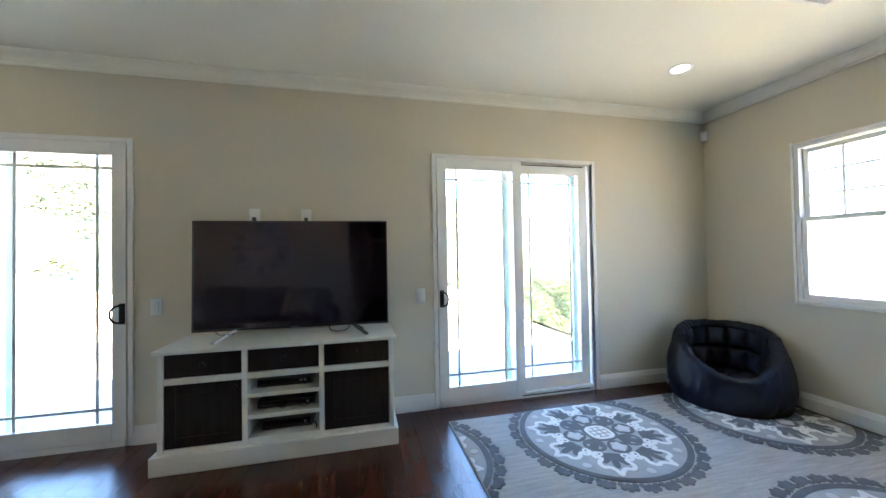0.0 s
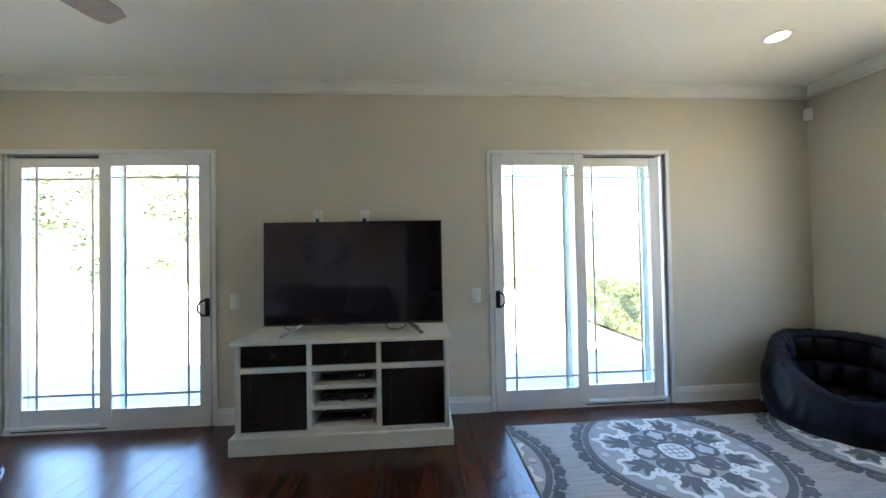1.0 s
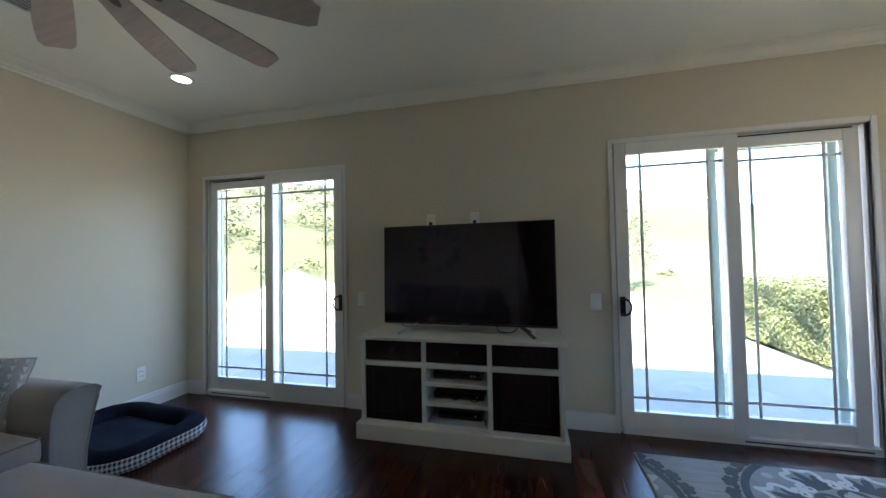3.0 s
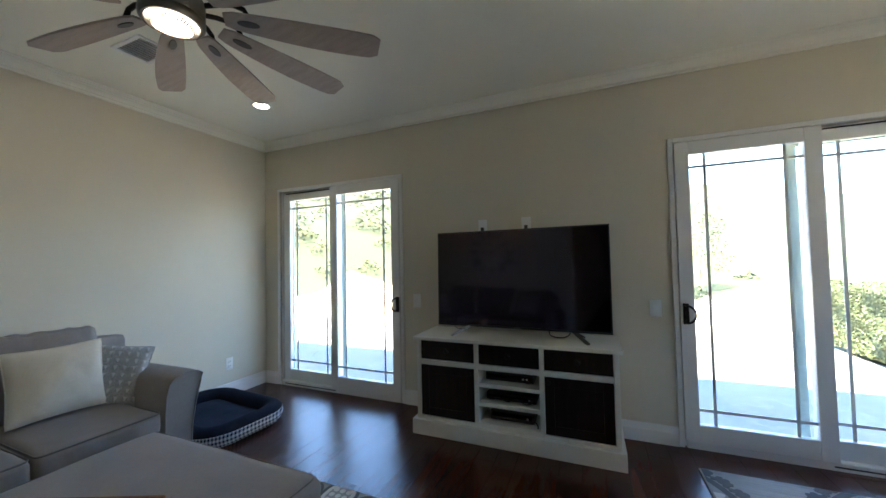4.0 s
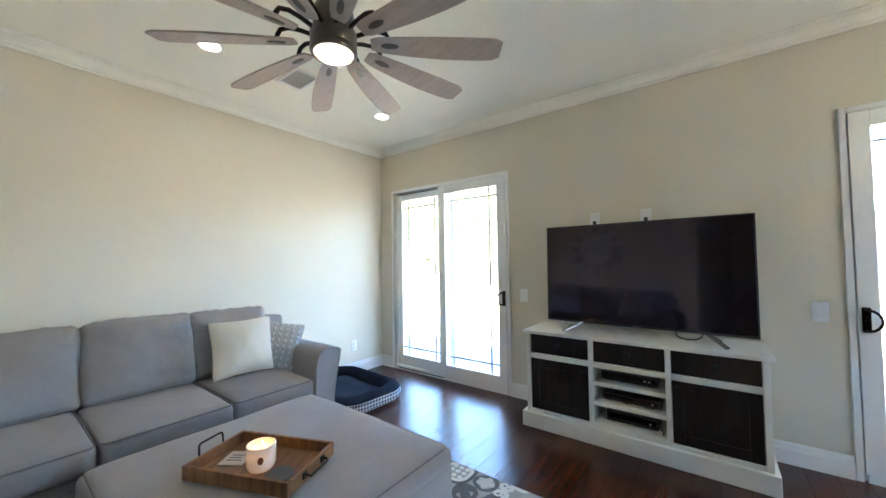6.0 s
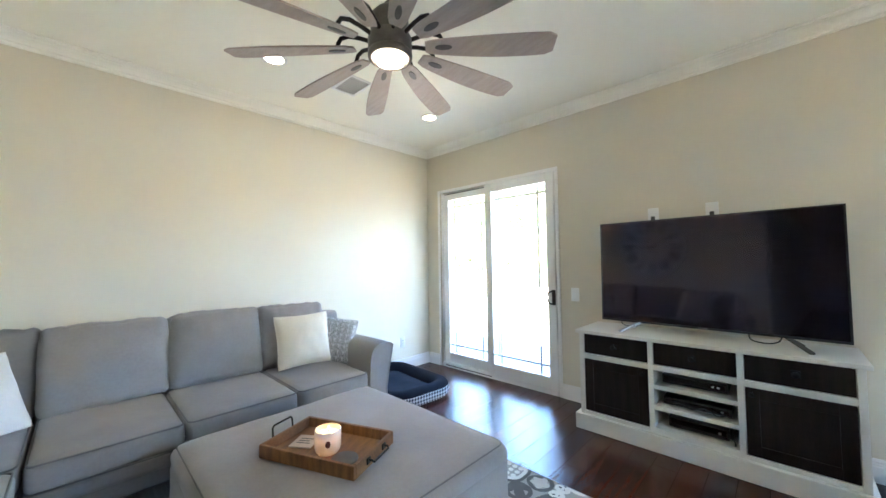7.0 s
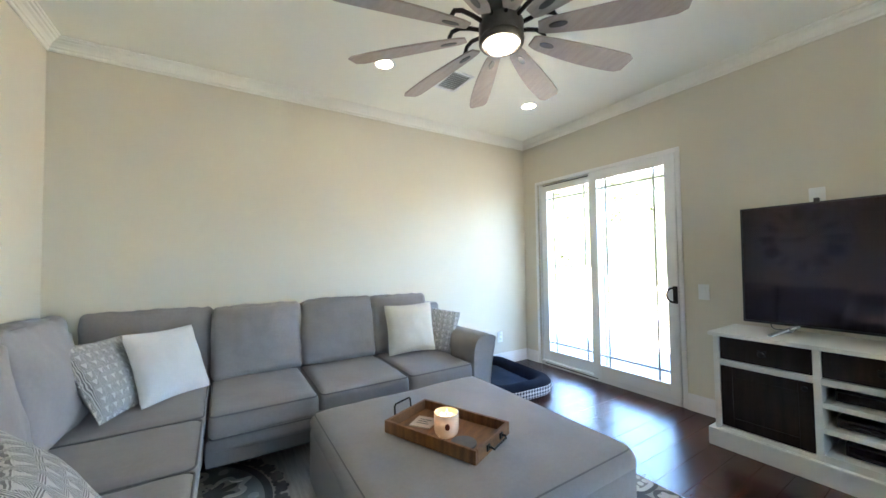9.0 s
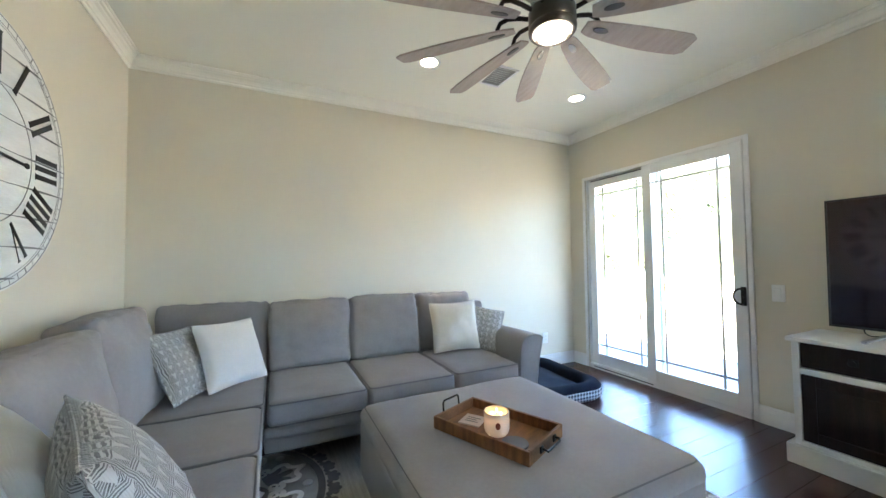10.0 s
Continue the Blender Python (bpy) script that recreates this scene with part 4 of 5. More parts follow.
# ---- rugs with raised medallions ----
LAYER = [0]


def lifted(z):
    """A hair's breadth higher with each shape, so that no two lie in one plane."""
    LAYER[0] = (LAYER[0] + 1) % 400
    return z + LAYER[0] * 0.000004


def ring_faces(bm, inner, outer, z):
    z = lifted(z)
    a = [bm.verts.new((p[0], p[1], z)) for p in inner]
    b = [bm.verts.new((p[0], p[1], z)) for p in outer]
    n = len(a)
    for k in range(n):
        j = (k + 1) % n
        bm.faces.new((a[k], b[k], b[j], a[j]))


def blob(bm, pts, z):
    z = lifted(z)
    try:
        bm.faces.new([bm.verts.new((p[0], p[1], z)) for p in pts])
    except ValueError:
        pass


def ribbon(bm, pts, width, z, closed=False):
    z = lifted(z)
    pts = [Vector((p[0], p[1], 0)) for p in pts]
    n = len(pts)
    left, right = [], []
    for i, p in enumerate(pts):
        a = pts[i - 1] if (i > 0 or closed) else p
        b = pts[(i + 1) % n] if (i < n - 1 or closed) else p
        d = (b - a).normalized()
        nrm = Vector((-d.y, d.x, 0))
        left.append(bm.verts.new((p.x + nrm.x * width / 2, p.y + nrm.y * width / 2, z)))
        right.append(bm.verts.new((p.x - nrm.x * width / 2, p.y - nrm.y * width / 2, z)))
    for i in range(n if closed else n - 1):
        j = (i + 1) % n
        bm.faces.new((left[i], right[i], right[j], left[j]))


def clip_to(bm, x0, x1, y0, y1):
    for co, no in (((x0, 0, 0), (-1, 0, 0)), ((x1, 0, 0), (1, 0, 0)), ((0, y0, 0), (0, -1, 0)), ((0, y1, 0), (0, 1, 0))):
        bmesh.ops.bisect_plane(bm, geom=bm.verts[:] + bm.edges[:] + bm.faces[:], plane_co=co, plane_no=no, clear_outer=True)


def thicken(bm, depth):
    if not bm.faces:
        return bm
    made = bmesh.ops.extrude_face_region(bm, geom=bm.faces[:])["geom"]
    for v in [g for g in made if isinstance(g, bmesh.types.BMVert)]:
        v.co.z += depth
    bmesh.ops.recalc_face_normals(bm, faces=bm.faces)
    return bm


def medallion_layers(cx, cy, R=0.60):
    """The pattern of one medallion, in four colours: meshes keyed by colour."""
    out = {k: bmesh.new() for k in ("fill", "dark", "mid", "white", "pale")}
    TAU = 2 * math.pi

    def P(r, a):
        return (cx + r * math.cos(a), cy + r * math.sin(a))

    def disc(key, c, r, k=10):
        blob(out[key], [(c[0] + r * math.cos(TAU * q / k), c[1] + r * math.sin(TAU * q / k)) for q in range(k)], 0)

    def petal(key, r0, a, lean, ln, w, k=12):
        """A leaf of that length and half width from radius r0, leaning off the spoke."""
        root, d, pts = P(R * r0, a), a + lean, []
        for i in range(k):
            t = TAU * i / k
            l = ln * (0.5 - 0.5 * math.cos(t))
            q = w * math.sin(t) * (0.45 + 0.55 * (0.5 - 0.5 * math.cos(t)))
            pts.append((root[0] + R * (l * math.cos(d) - q * math.sin(d)), root[1] + R * (l * math.sin(d) + q * math.cos(d))))
        blob(out[key], pts[::-1], 0)

    n = 96
    ring_faces(out["dark"], [P(R * 0.818, TAU * k / n) for k in range(n)], [P(R * 0.878, TAU * k / n) for k in range(n)], 0)
    blob(out["fill"], [P(R * 0.818, TAU * k / n) for k in range(n)], 0)
    m = 32                                                    # a border of small five-lobed flowers hung on the ring
    for k in range(m):
        a = TAU * k / m
        disc("dark", P(R * 0.938, a), R * 0.040)
        for da, r, sz in ((0, 0.985, 0.028), (-0.052, 0.966, 0.029), (0.052, 0.966, 0.029), (-0.066, 0.915, 0.028), (0.066, 0.915, 0.028)):
            disc("dark", P(R * r, a + da), R * sz, 9)
    for k in range(8):
        a = TAU * k / 8 + 0.39
        # ivory scroll: two round lobes a side rising to a pointed tip, its feet curled in
        half = ((0.300, 0.445), (0.345, 0.475), (0.350, 0.520), (0.300, 0.545), (0.240, 0.530), (0.215, 0.560), (0.245, 0.610),
                (0.235, 0.660), (0.180, 0.690), (0.115, 0.680), (0.060, 0.700), (0.020, 0.745))
        arch = [(-d, r) for d, r in half] + [(0.0, 0.780)] + [(d, r) for d, r in reversed(half)]
        pts = []
        for i in range(len(arch) - 1):
            p0, p1, p2, p3 = arch[max(i - 1, 0)], arch[i], arch[i + 1], arch[min(i + 2, len(arch) - 1)]
            for t in (0.0, 0.33, 0.67):
                v = [0.5 * (2 * p1[c] + (p2[c] - p0[c]) * t + (2 * p0[c] - 5 * p1[c] + 4 * p2[c] - p3[c]) * t * t
                            + (-p0[c] + 3 * p1[c] - 3 * p2[c] + p3[c]) * t ** 3) for c in (0, 1)]
                pts.append(P(R * v[1], a + v[0]))
        pts.append(P(R * arch[-1][1], a + arch[-1][0]))
        ribbon(out["white"], pts, R * 0.043, 0)
        for side in (-1, 1):
            curl = [P(R * (0.470 + 0.030 * math.sin(TAU * i / 9)), a + side * (0.262 + 0.060 * math.cos(TAU * i / 9))) for i in range(9)]
            ribbon(out["white"], curl, R * 0.026, 0, True)
        # dark palmette inside the arch
        for lean, ln, w in ((0, 0.250, 0.046), (-0.55, 0.215, 0.044), (0.55, 0.215, 0.044), (-1.15, 0.175, 0.044), (1.15, 0.175, 0.044)):
            petal("dark", 0.43, a, lean, ln, w)
        disc("pale", P(R * 0.735, a + 0.39), R * 0.042, 12)
        # inner ring: pale stars and dark leaves by turns, all in broad dark outlines
        a2 = TAU * k / 8
        edge = []
        for i in range(20):
            t = TAU * i / 20
            edge.append(P(R * (0.305 + 0.105 * math.cos(t)), a2 + 0.315 * math.sin(t)))
        ribbon(out["dark"], edge, R * 0.040, 0, True)
        if k % 2 == 0:
            star = [P(R * (0.305 + 0.078 * math.cos(t) * (1 + 0.22 * math.cos(5 * t))), a2 + 0.235 * math.sin(t) * (1 + 0.22 * math.cos(5 * t)))
                    for t in [TAU * i / 30 for i in range(30)]]
            blob(out["pale"], star, 0)
        else:
            for lean, ln, w in ((0, 0.22, 0.060), (-0.75, 0.16, 0.050), (0.75, 0.16, 0.050)):
                petal("dark", 0.20, a2, lean, ln, w)
    sq = [(cx + R * p[0], cy + R * p[1]) for p in rounded_rect(0.25, 0.25, 0.09, 5)]
    ribbon(out["white"], sq, R * 0.034, 0, True)
    for i in (-1, 0, 1):
        for j in (-1, 0, 1):
            disc("white", (cx + R * 0.068 * i, cy + R * 0.068 * j), R * 0.026, 8)
    ribbon(out["dark"], [(cx + R * p[0], cy + R * p[1]) for p in rounded_rect(0.325, 0.325, 0.12, 5)], R * 0.030, 0, True)
    return out


def rug(x0, x1, y0, y1, centres, label):
    r = thing("rug", (x0 + x1) / 2, (y0 + y1) / 2, 0.0, label, "rug")
    inv = r.matrix_world.inverted()
    b = box(x0, x1, y0, y1, 0.0005, 0.010, 0.003, 1)
    b.transform(inv)
    part("rug_base", b, M_RUG, r, smooth=False)
    bm = sweep([(x0, y0, 0.006), (x1, y0, 0.006), (x1, y1, 0.006), (x0, y1, 0.006)], 0.0055, 6, True)
    bm.transform(inv)
    part("binding", bm, M_RUGMID, r)
    mats = {"fill": M_RUGFILL, "dark": M_RUGDARK, "mid": M_RUGMID, "white": M_RUGWHITE, "pale": M_RUGPALE}
    lift = {"fill": -0.0016, "dark": 0.0, "mid": 0.0, "white": 0.0008, "pale": 0.0016}
    for cx, cy in centres:
        lay = medallion_layers(cx, cy)
        first = None
        for key in ("fill", "mid", "dark", "white", "pale"):
            bm = lay[key]
            clip_to(bm, x0 + 0.006, x1 - 0.006, y0 + 0.006, y1 - 0.006)
            if not bm.faces:
                bm.free()
                continue
            for v in bm.verts:
                v.co.z += 0.0102
            thicken(bm, 0.0026 + lift[key])
            bm.transform(inv)
            o = part({"fill": "medallion", "mid": "medallion_ring", "dark": "leaf_pattern", "white": "scroll_pattern", "pale": "dot_pattern"}[key], bm, mats[key], first or r, smooth=False)
            o["kind"] = "stuff"
            first = first or o


rug(0.04, 2.68, -2.40, -0.268, [(-0.35, -0.69), (0.982, -0.685), (2.32, -0.715), (0.31, -1.94), (1.66, -1.96)],
    "pale grey rug with dark and ivory medallions by the door")
rug(-3.15, -0.80, -3.45, -1.165, [(-1.80, -1.235), (-1.80, -2.57), (-2.76, -3.37), (-3.07, -1.90)],
    "pale grey medallion rug under the ottoman and sofa")


# ---- bean bag chair ----
def beanbag():
    o = thing("bean_bag_chair", 2.360, -0.470, 0.0128, "round navy vinyl bean bag chair with tufted seat in the corner", "bean bag", rz=-129)
    # local +x is the low front
    n, TAU = 240, 2 * math.pi
    RO, SEAT = 0.408, 0.150

    def rim_at(a):
        f = 0.5 + 0.5 * math.cos(a)                       # 1 at the front, 0 at the back
        return 0.585 - 0.330 * f ** 2.1

    def folds(p, a):
        """Slack cloth: long slanting folds and fine creases."""
        w = 0.010 * noise.noise(Vector((p.x * 5, p.y * 5, p.z * 9)))
        ridge = 1 - abs(noise.noise(Vector((math.cos(a) * 4 + p.z * 5, math.sin(a) * 4 - p.z * 4, 3.0))))
        w += 0.008 * max(0.0, ridge - 0.70) / 0.30
        return w + 0.004 * noise.noise(p * 28)

    def skin(rows, close_at=None):
        """rows(a) gives one meridian of (radius, z); a cap vertex closes the last row."""
        bm = bmesh.new()
        cols = []
        for k in range(n):
            a = TAU * k / n
            cols.append([bm.verts.new((r * math.cos(a), r * math.sin(a), z)) for r, z in rows(a)])
        for k in range(n):
            j = (k + 1) % n
            for i in range(len(cols[0]) - 1):
                bm.faces.new((cols[k][i], cols[j][i], cols[j][i + 1], cols[k][i + 1]))
        if close_at is not None:
            c = bm.verts.new((0, 0, close_at))
            for k in range(n):
                bm.faces.new((cols[k][-1], cols[(k + 1) % n][-1], c))
        bmesh.ops.recalc_face_normals(bm, faces=bm.faces)
        return bm

    def wall(a):
        """Outer wall from the floor up and over the fat rim to its inner seam."""
        h, out = rim_at(a), []
        for i in range(13):
            t = i / 12
            r = RO * (0.90 + 0.12 * math.sin(math.pi * min(1.0, 0.14 + 0.86 * t)) - 0.02 * t)
            z = (h - 0.044) * t
            p = Vector((r * math.cos(a), r * math.sin(a), z))
            out.append((r + folds(p, a) * min(1.0, t * 5), z))
        r1, z1 = out[-1]
        for i in range(1, 10):                            # the roll of the rim
            t = math.pi * i / 9
            r = r1 - 0.046 * (1 - math.cos(t))
            z = z1 + 0.046 * math.sin(t)
            out.append((r + 0.004 * noise.noise(Vector((a * 9, t * 2, 1))), z + 0.007 * noise.noise(Vector((math.cos(a) * 9, math.sin(a) * 9, t)))))
        return out

    def lining(a):
        """Two rows of stuffed squares inside the wall, then a ring of seat pads."""
        h = rim_at(a) - 0.044
        pad = abs(math.sin(6.5 * a)) ** 0.5
        out = []
        for i in range(1, 25):
            t = i / 24
            puff = 0.058 * pad * abs(math.sin(TAU * t)) ** 0.35
            out.append((0.312 - 0.045 * t - puff, h + (SEAT + 0.03 - h) * t))
        for i in range(1, 13):
            t = i / 13
            puff = 0.040 * abs(math.sin(3.5 * a + 0.6)) ** 0.5 * abs(math.sin(math.pi * t)) ** 0.5
            out.append((0.267 * (1 - t) + 0.004, SEAT + 0.03 - 0.03 * min(1.0, 4 * t) + puff))
        return out

    shell = skin(wall)
    back = o.matrix_world.inverted()
    for v in shell.verts:                                 # pressed flat where it leans on the two walls
        q = o.matrix_world @ v.co
        v.co = back @ Vector((min(q.x, E - 0.020), min(q.y, -0.020), q.z))
    part("shell", shell, M_LEATHER, o)
    part("seat", skin(lining, SEAT), M_LEATHER, o, "tufted navy seat lining")
    part("base_panel", lathe([(0, 0.002), (RO * 0.90, 0.002), (RO * 0.90, 0.010), (0, 0.010)], 60), M_LEATHER, o)
    part("tag", box(-0.06, -0.03, -RO - 0.006, -RO + 0.004, 0.045, 0.085), M_PLATE, o, "white sewn label", smooth=False)


beanbag()


# ---- dog bed ----
def dog_bed():
    o = thing("dog_bed", -3.33, -0.865, 0.001, "navy plush dog bed with a gingham side on the floor", "dog bed", rz=-4)
    w, d, r = 0.84, 0.58, 0.085
    path = rounded_rect(w, d, 0.16, 8)
    bm = bmesh.new()
    seg = 14
    rings = []
    n = len(path)
    for i, p in enumerate(path):
        a, b = Vector(path[i - 1]), Vector(path[(i + 1) % n])
        dr = (b - a).normalized()
        out = Vector((dr.y, -dr.x, 0))
        rr = r * (1 + 0.05 * noise.noise(Vector(p) * 6))
        ring = []
        for k in range(seg):
            t = 2 * math.pi * k / seg
            z = 0.066 + rr * 0.86 * math.sin(t)
            ring.append(bm.verts.new(Vector((p[0], p[1], 0)) + out * rr * 0.95 * math.cos(t) + Vector((0, 0, max(0, z)))))
        rings.append(ring)
    for i in range(n):
        a, b = rings[i], rings[(i + 1) % n]
        for k in range(seg):
            f = bm.faces.new((a[k], a[(k + 1) % seg], b[(k + 1) % seg], b[k]))
            t = 2 * math.pi * (k + 0.5) / seg
            f.material_index = 1 if math.cos(t) > 0.35 and math.sin(t) < 0.55 else 0
    bmesh.ops.recalc_face_normals(bm, faces=bm.faces)
    part("bolster", bm, [M_NAVY, M_GINGHAM], o)
    b = soft_box(w - 0.10, d - 0.10, 0.06, 0.028, 0.016, 18, 31, 0.010, (0, 0, 1))
    b.transform(pose(0, 0, 0.033))
    part("cushion", b, M_NAVYPAD, o, "slate blue plush cushion")


dog_bed()


# ---- media console, television and devices ----
def console():
    c = thing("media_console", -1.05, -0.24, 0, "antique white media console with espresso drawers and doors", "cabinet")
    inv = c.matrix_world.inverted()

    def add(nm, bm, m, parent=None, label="", smooth=False):
        bm.transform(inv)
        return part(nm, bm, m, parent or c, label, smooth)

    F, B = -0.435, -0.022
    x0, x1 = -1.722, -0.372
    m1, m2 = (-1.281, -1.251), (-0.840, -0.811)
    add("top", box(x0 - 0.02, x1 + 0.02, F - 0.022, B + 0.004, 0.682, 0.706, 0.004, 2), M_CONSOLE)
    add("plinth", box(x0 - 0.033, x1 + 0.024, F - 0.022, B, 0.0, 0.108, 0.004, 2), M_CONSOLE)
    bm = bmesh.new()
    add_box(bm, x0, x0 + 0.03, F, B, 0.108, 0.682, 0.002, 1)
    add("side_panel", bm, M_CONSOLE)
    add("side_panel", box(x1 - 0.03, x1, F, B, 0.108, 0.682, 0.002, 1), M_CONSOLE)
    for a, b in (m1, m2):
        add("divider", box(a, b, F + 0.001, B, 0.108, 0.682, 0.002, 1), M_CONSOLE)
    add("back_panel", box(x0 + 0.03, x1 - 0.03, B - 0.01, B - 0.002, 0.108, 0.682), M_ESPRESSO)
    bays = ((x0 + 0.03, m1[0]), (m1[1], m2[0]), (m2[1], x1 - 0.03))
    for a, b in bays:
        add("rail", box(a, b, F + 0.002, F + 0.04, 0.503, 0.537, 0.002, 1), M_CONSOLE)
        add("bottom_rail", box(a, b, F + 0.002, B - 0.01, 0.108, 0.132 if (a, b) != bays[1] else 0.146, 0.002, 1), M_CONSOLE)
        d = add("drawer", box(a + 0.003, b - 0.003, F + 0.008, F + 0.30, 0.541, 0.679, 0.003, 1), M_ESPRESSO)
        k = lathe([(0, 0), (0.006, 0), (0.006, 0.012), (0.015, 0.018), (0.016, 0.024), (0.010, 0.030), (0, 0.031)], 18)
        k.transform(pose((a + b) / 2, F + 0.008, 0.61, 90))
        add("knob", k, M_KNOB, d, "round iron knob", True)
        bm = bmesh.new()
        add_box(bm, (a + b) / 2 - 0.018, (a + b) / 2 + 0.018, F + 0.005, F + 0.0085, 0.592, 0.628, 0.001, 1)
        add("back_plate", bm, M_KNOB, d)
    for idx, (a, b) in ((0, bays[0]), (2, bays[2])):
        bm = bmesh.new()
        z0, z1, fr = 0.136, 0.499, 0.058
        a2, b2 = a + 0.003, b - 0.003
        add_box(bm, a2, a2 + fr, F + 0.006, F + 0.026, z0, z1, 0.002, 1)
        add_box(bm, b2 - fr, b2, F + 0.006, F + 0.026, z0, z1, 0.002, 1)
        add_box(bm, a2 + fr, b2 - fr, F + 0.0065, F + 0.0255, z0, z0 + fr, 0.002, 1)
        add_box(bm, a2 + fr, b2 - fr, F + 0.0065, F + 0.0255, z1 - fr, z1, 0.002, 1)
        dr = add("door", bm, M_ESPRESSO)
        w3 = b2 - a2 - 2 * fr
        add("door_inset", box(a2 + fr + 0.0003, a2 + fr + w3 - 0.0003, F + 0.013, F + 0.022, z0 + fr, z1 - fr), M_ESPRESSO, dr)
        kx = b2 - 0.028 if idx == 0 else a2 + 0.028
        k = lathe([(0, 0), (0.005, 0), (0.005, 0.010), (0.013, 0.015), (0.014, 0.020), (0.008, 0.026), (0, 0.027)], 18)
        k.transform(pose(kx, F + 0.006, 0.468, 90))
        add("knob", k, M_KNOB, dr, "round iron knob", True)
    for z in (0.268, 0.398):
        add("shelf", box(m1[1], m2[0], F + 0.006, B - 0.012, z - 0.013, z + 0.013, 0.002, 1), M_CONSOLE)


console()


def device(x, y, z, w, d, h, label, lights=1):
    o = thing("media_player", x, y, z, label, "media player")
    part("case", box(-w / 2, w / 2, -d / 2, d / 2, 0.004, h, 0.004, 2), M_TVBODY, o, smooth=False)
    part("front_panel", box(-w / 2 + 0.01, w / 2 - 0.01, -d / 2 - 0.003, -d / 2 + 0.001, 0.012, h - 0.010, 0.001, 1), M_SCREEN, o, smooth=False)
    for s in (-1, 1):
        part("foot", box(s * w * 0.38 - 0.012, s * w * 0.38 + 0.012, -d / 2 + 0.01, d / 2 - 0.01, 0, 0.005), M_WIRE, o, smooth=False)
    for k in range(lights):
        part("button", box(w / 2 - 0.05 - 0.025 * k, w / 2 - 0.038 - 0.025 * k, -d / 2 - 0.006, -d / 2 - 0.002, h * 0.45, h * 0.6), M_STEEL, o, smooth=False)


device(-1.055, -0.24, 0.411, 0.33, 0.22, 0.060, "black media player on the upper console shelf", 2)
device(-1.045, -0.24, 0.281, 0.34, 0.24, 0.052, "black cable box on the middle console shelf", 1)
device(-1.040, -0.24, 0.146, 0.30, 0.24, 0.070, "black game receiver on the lower console shelf", 1)


def cable(name, pts, r, label):
    """A smooth wire through pts."""
    ps = [Vector(p) for p in pts]
    out = []
    for i in range(len(ps) - 1):
        p0, p1, p2, p3 = ps[max(i - 1, 0)], ps[i], ps[i + 1], ps[min(i + 2, len(ps) - 1)]
        for k in range(6):
            t = k / 6
            out.append(0.5 * ((2 * p1) + (-p0 + p2) * t + (2 * p0 - 5 * p1 + 4 * p2 - p3) * t * t + (-p0 + 3 * p1 - 3 * p2 + p3) * t ** 3))
    out.append(ps[-1])
    o = part(name, sweep(out, r, 6), M_WIRE)
    return tagged(o, label, "cable")


def television():
    x0, x1, z0, z1, y = -1.621, -0.392, 0.764, 1.477, -0.262
    tv = thing("television", (x0 + x1) / 2, y, 0.706, "large black flat-screen television standing on the console, off", "television")
    inv = tv.matrix_world.inverted()

    def add(nm, bm, m, lab="", sm=False):
        bm.transform(inv)
        return part(nm, bm, m, tv, lab, sm)

    add("housing", box(x0 + 0.004, x1 - 0.004, y + 0.006, y + 0.030, z0 + 0.004, z1 - 0.002, 0.004, 2), M_TVBODY)
    add("rear_bulge", box(x0 + 0.14, x1 - 0.14, y + 0.030, y + 0.068, z0 + 0.05, z1 - 0.20, 0.012, 2), M_TVBODY)
    bm = bmesh.new()
    f = 0.009
    add_box(bm, x0, x0 + f, y - 0.003, y + 0.012, z0, z1, 0.001, 1)
    add_box(bm, x1 - f, x1, y - 0.003, y + 0.012, z0, z1, 0.001, 1)
    add_box(bm, x0 + f, x1 - f, y - 0.0028, y + 0.012, z1 - f, z1, 0.001, 1)
    add_box(bm, x0 + f, x1 - f, y - 0.0028, y + 0.012, z0, z0 + 0.014, 0.001, 1)
    add("bezel", bm, M_TVBODY)
    add("screen", box(x0 + f, x1 - f, y, y + 0.005, z0 + 0.014, z1 - f), M_SCREEN)
    add("maker_mark", box((x0 + x1) / 2 - 0.022, (x0 + x1) / 2 + 0.022, y - 0.0036, y - 0.0027, z0 + 0.004, z0 + 0.010), M_STEEL)
    for cx, s, m in ((-1.365, -1, M_STEEL), (-0.640, 1, M_PEWTER)):
        for dy, reach in ((-0.105, 0.10), (0.10, 0.07)):
            bm = bmesh.new()
            a, b = Vector((cx, y + 0.015, z0 + 0.006)), Vector((cx + s * reach, y + dy, 0.712))
            dr = (b - a)
            side = Vector((0, 0, 1)).cross(dr).normalized() * 0.013
            vs = []
            for p in (a, b):
                for sd in (-1, 1):
                    for h in (0.005, -0.005):
                        vs.append(bm.verts.new(p + side * sd + Vector((0, 0, h))))
            for q in ((0, 1, 3, 2), (4, 6, 7, 5), (0, 2, 6, 4), (1, 5, 7, 3), (0, 4, 5, 1), (2, 3, 7, 6)):
                bm.faces.new([vs[i] for i in q])
            bmesh.ops.recalc_face_normals(bm, faces=bm.faces)
            add("leg", bm, m, "satin metal leg")
    # stands a little askew and leans back a hair
    c = pose(0, 0, 0.40)
    turn = c @ pose(0, 0, 0, -1.2, 0, -2) @ c.inverted()
    for ob in tv.children:
        if ob.name.split(".")[0] != "leg":
            ob.data.transform(turn)
    return tv


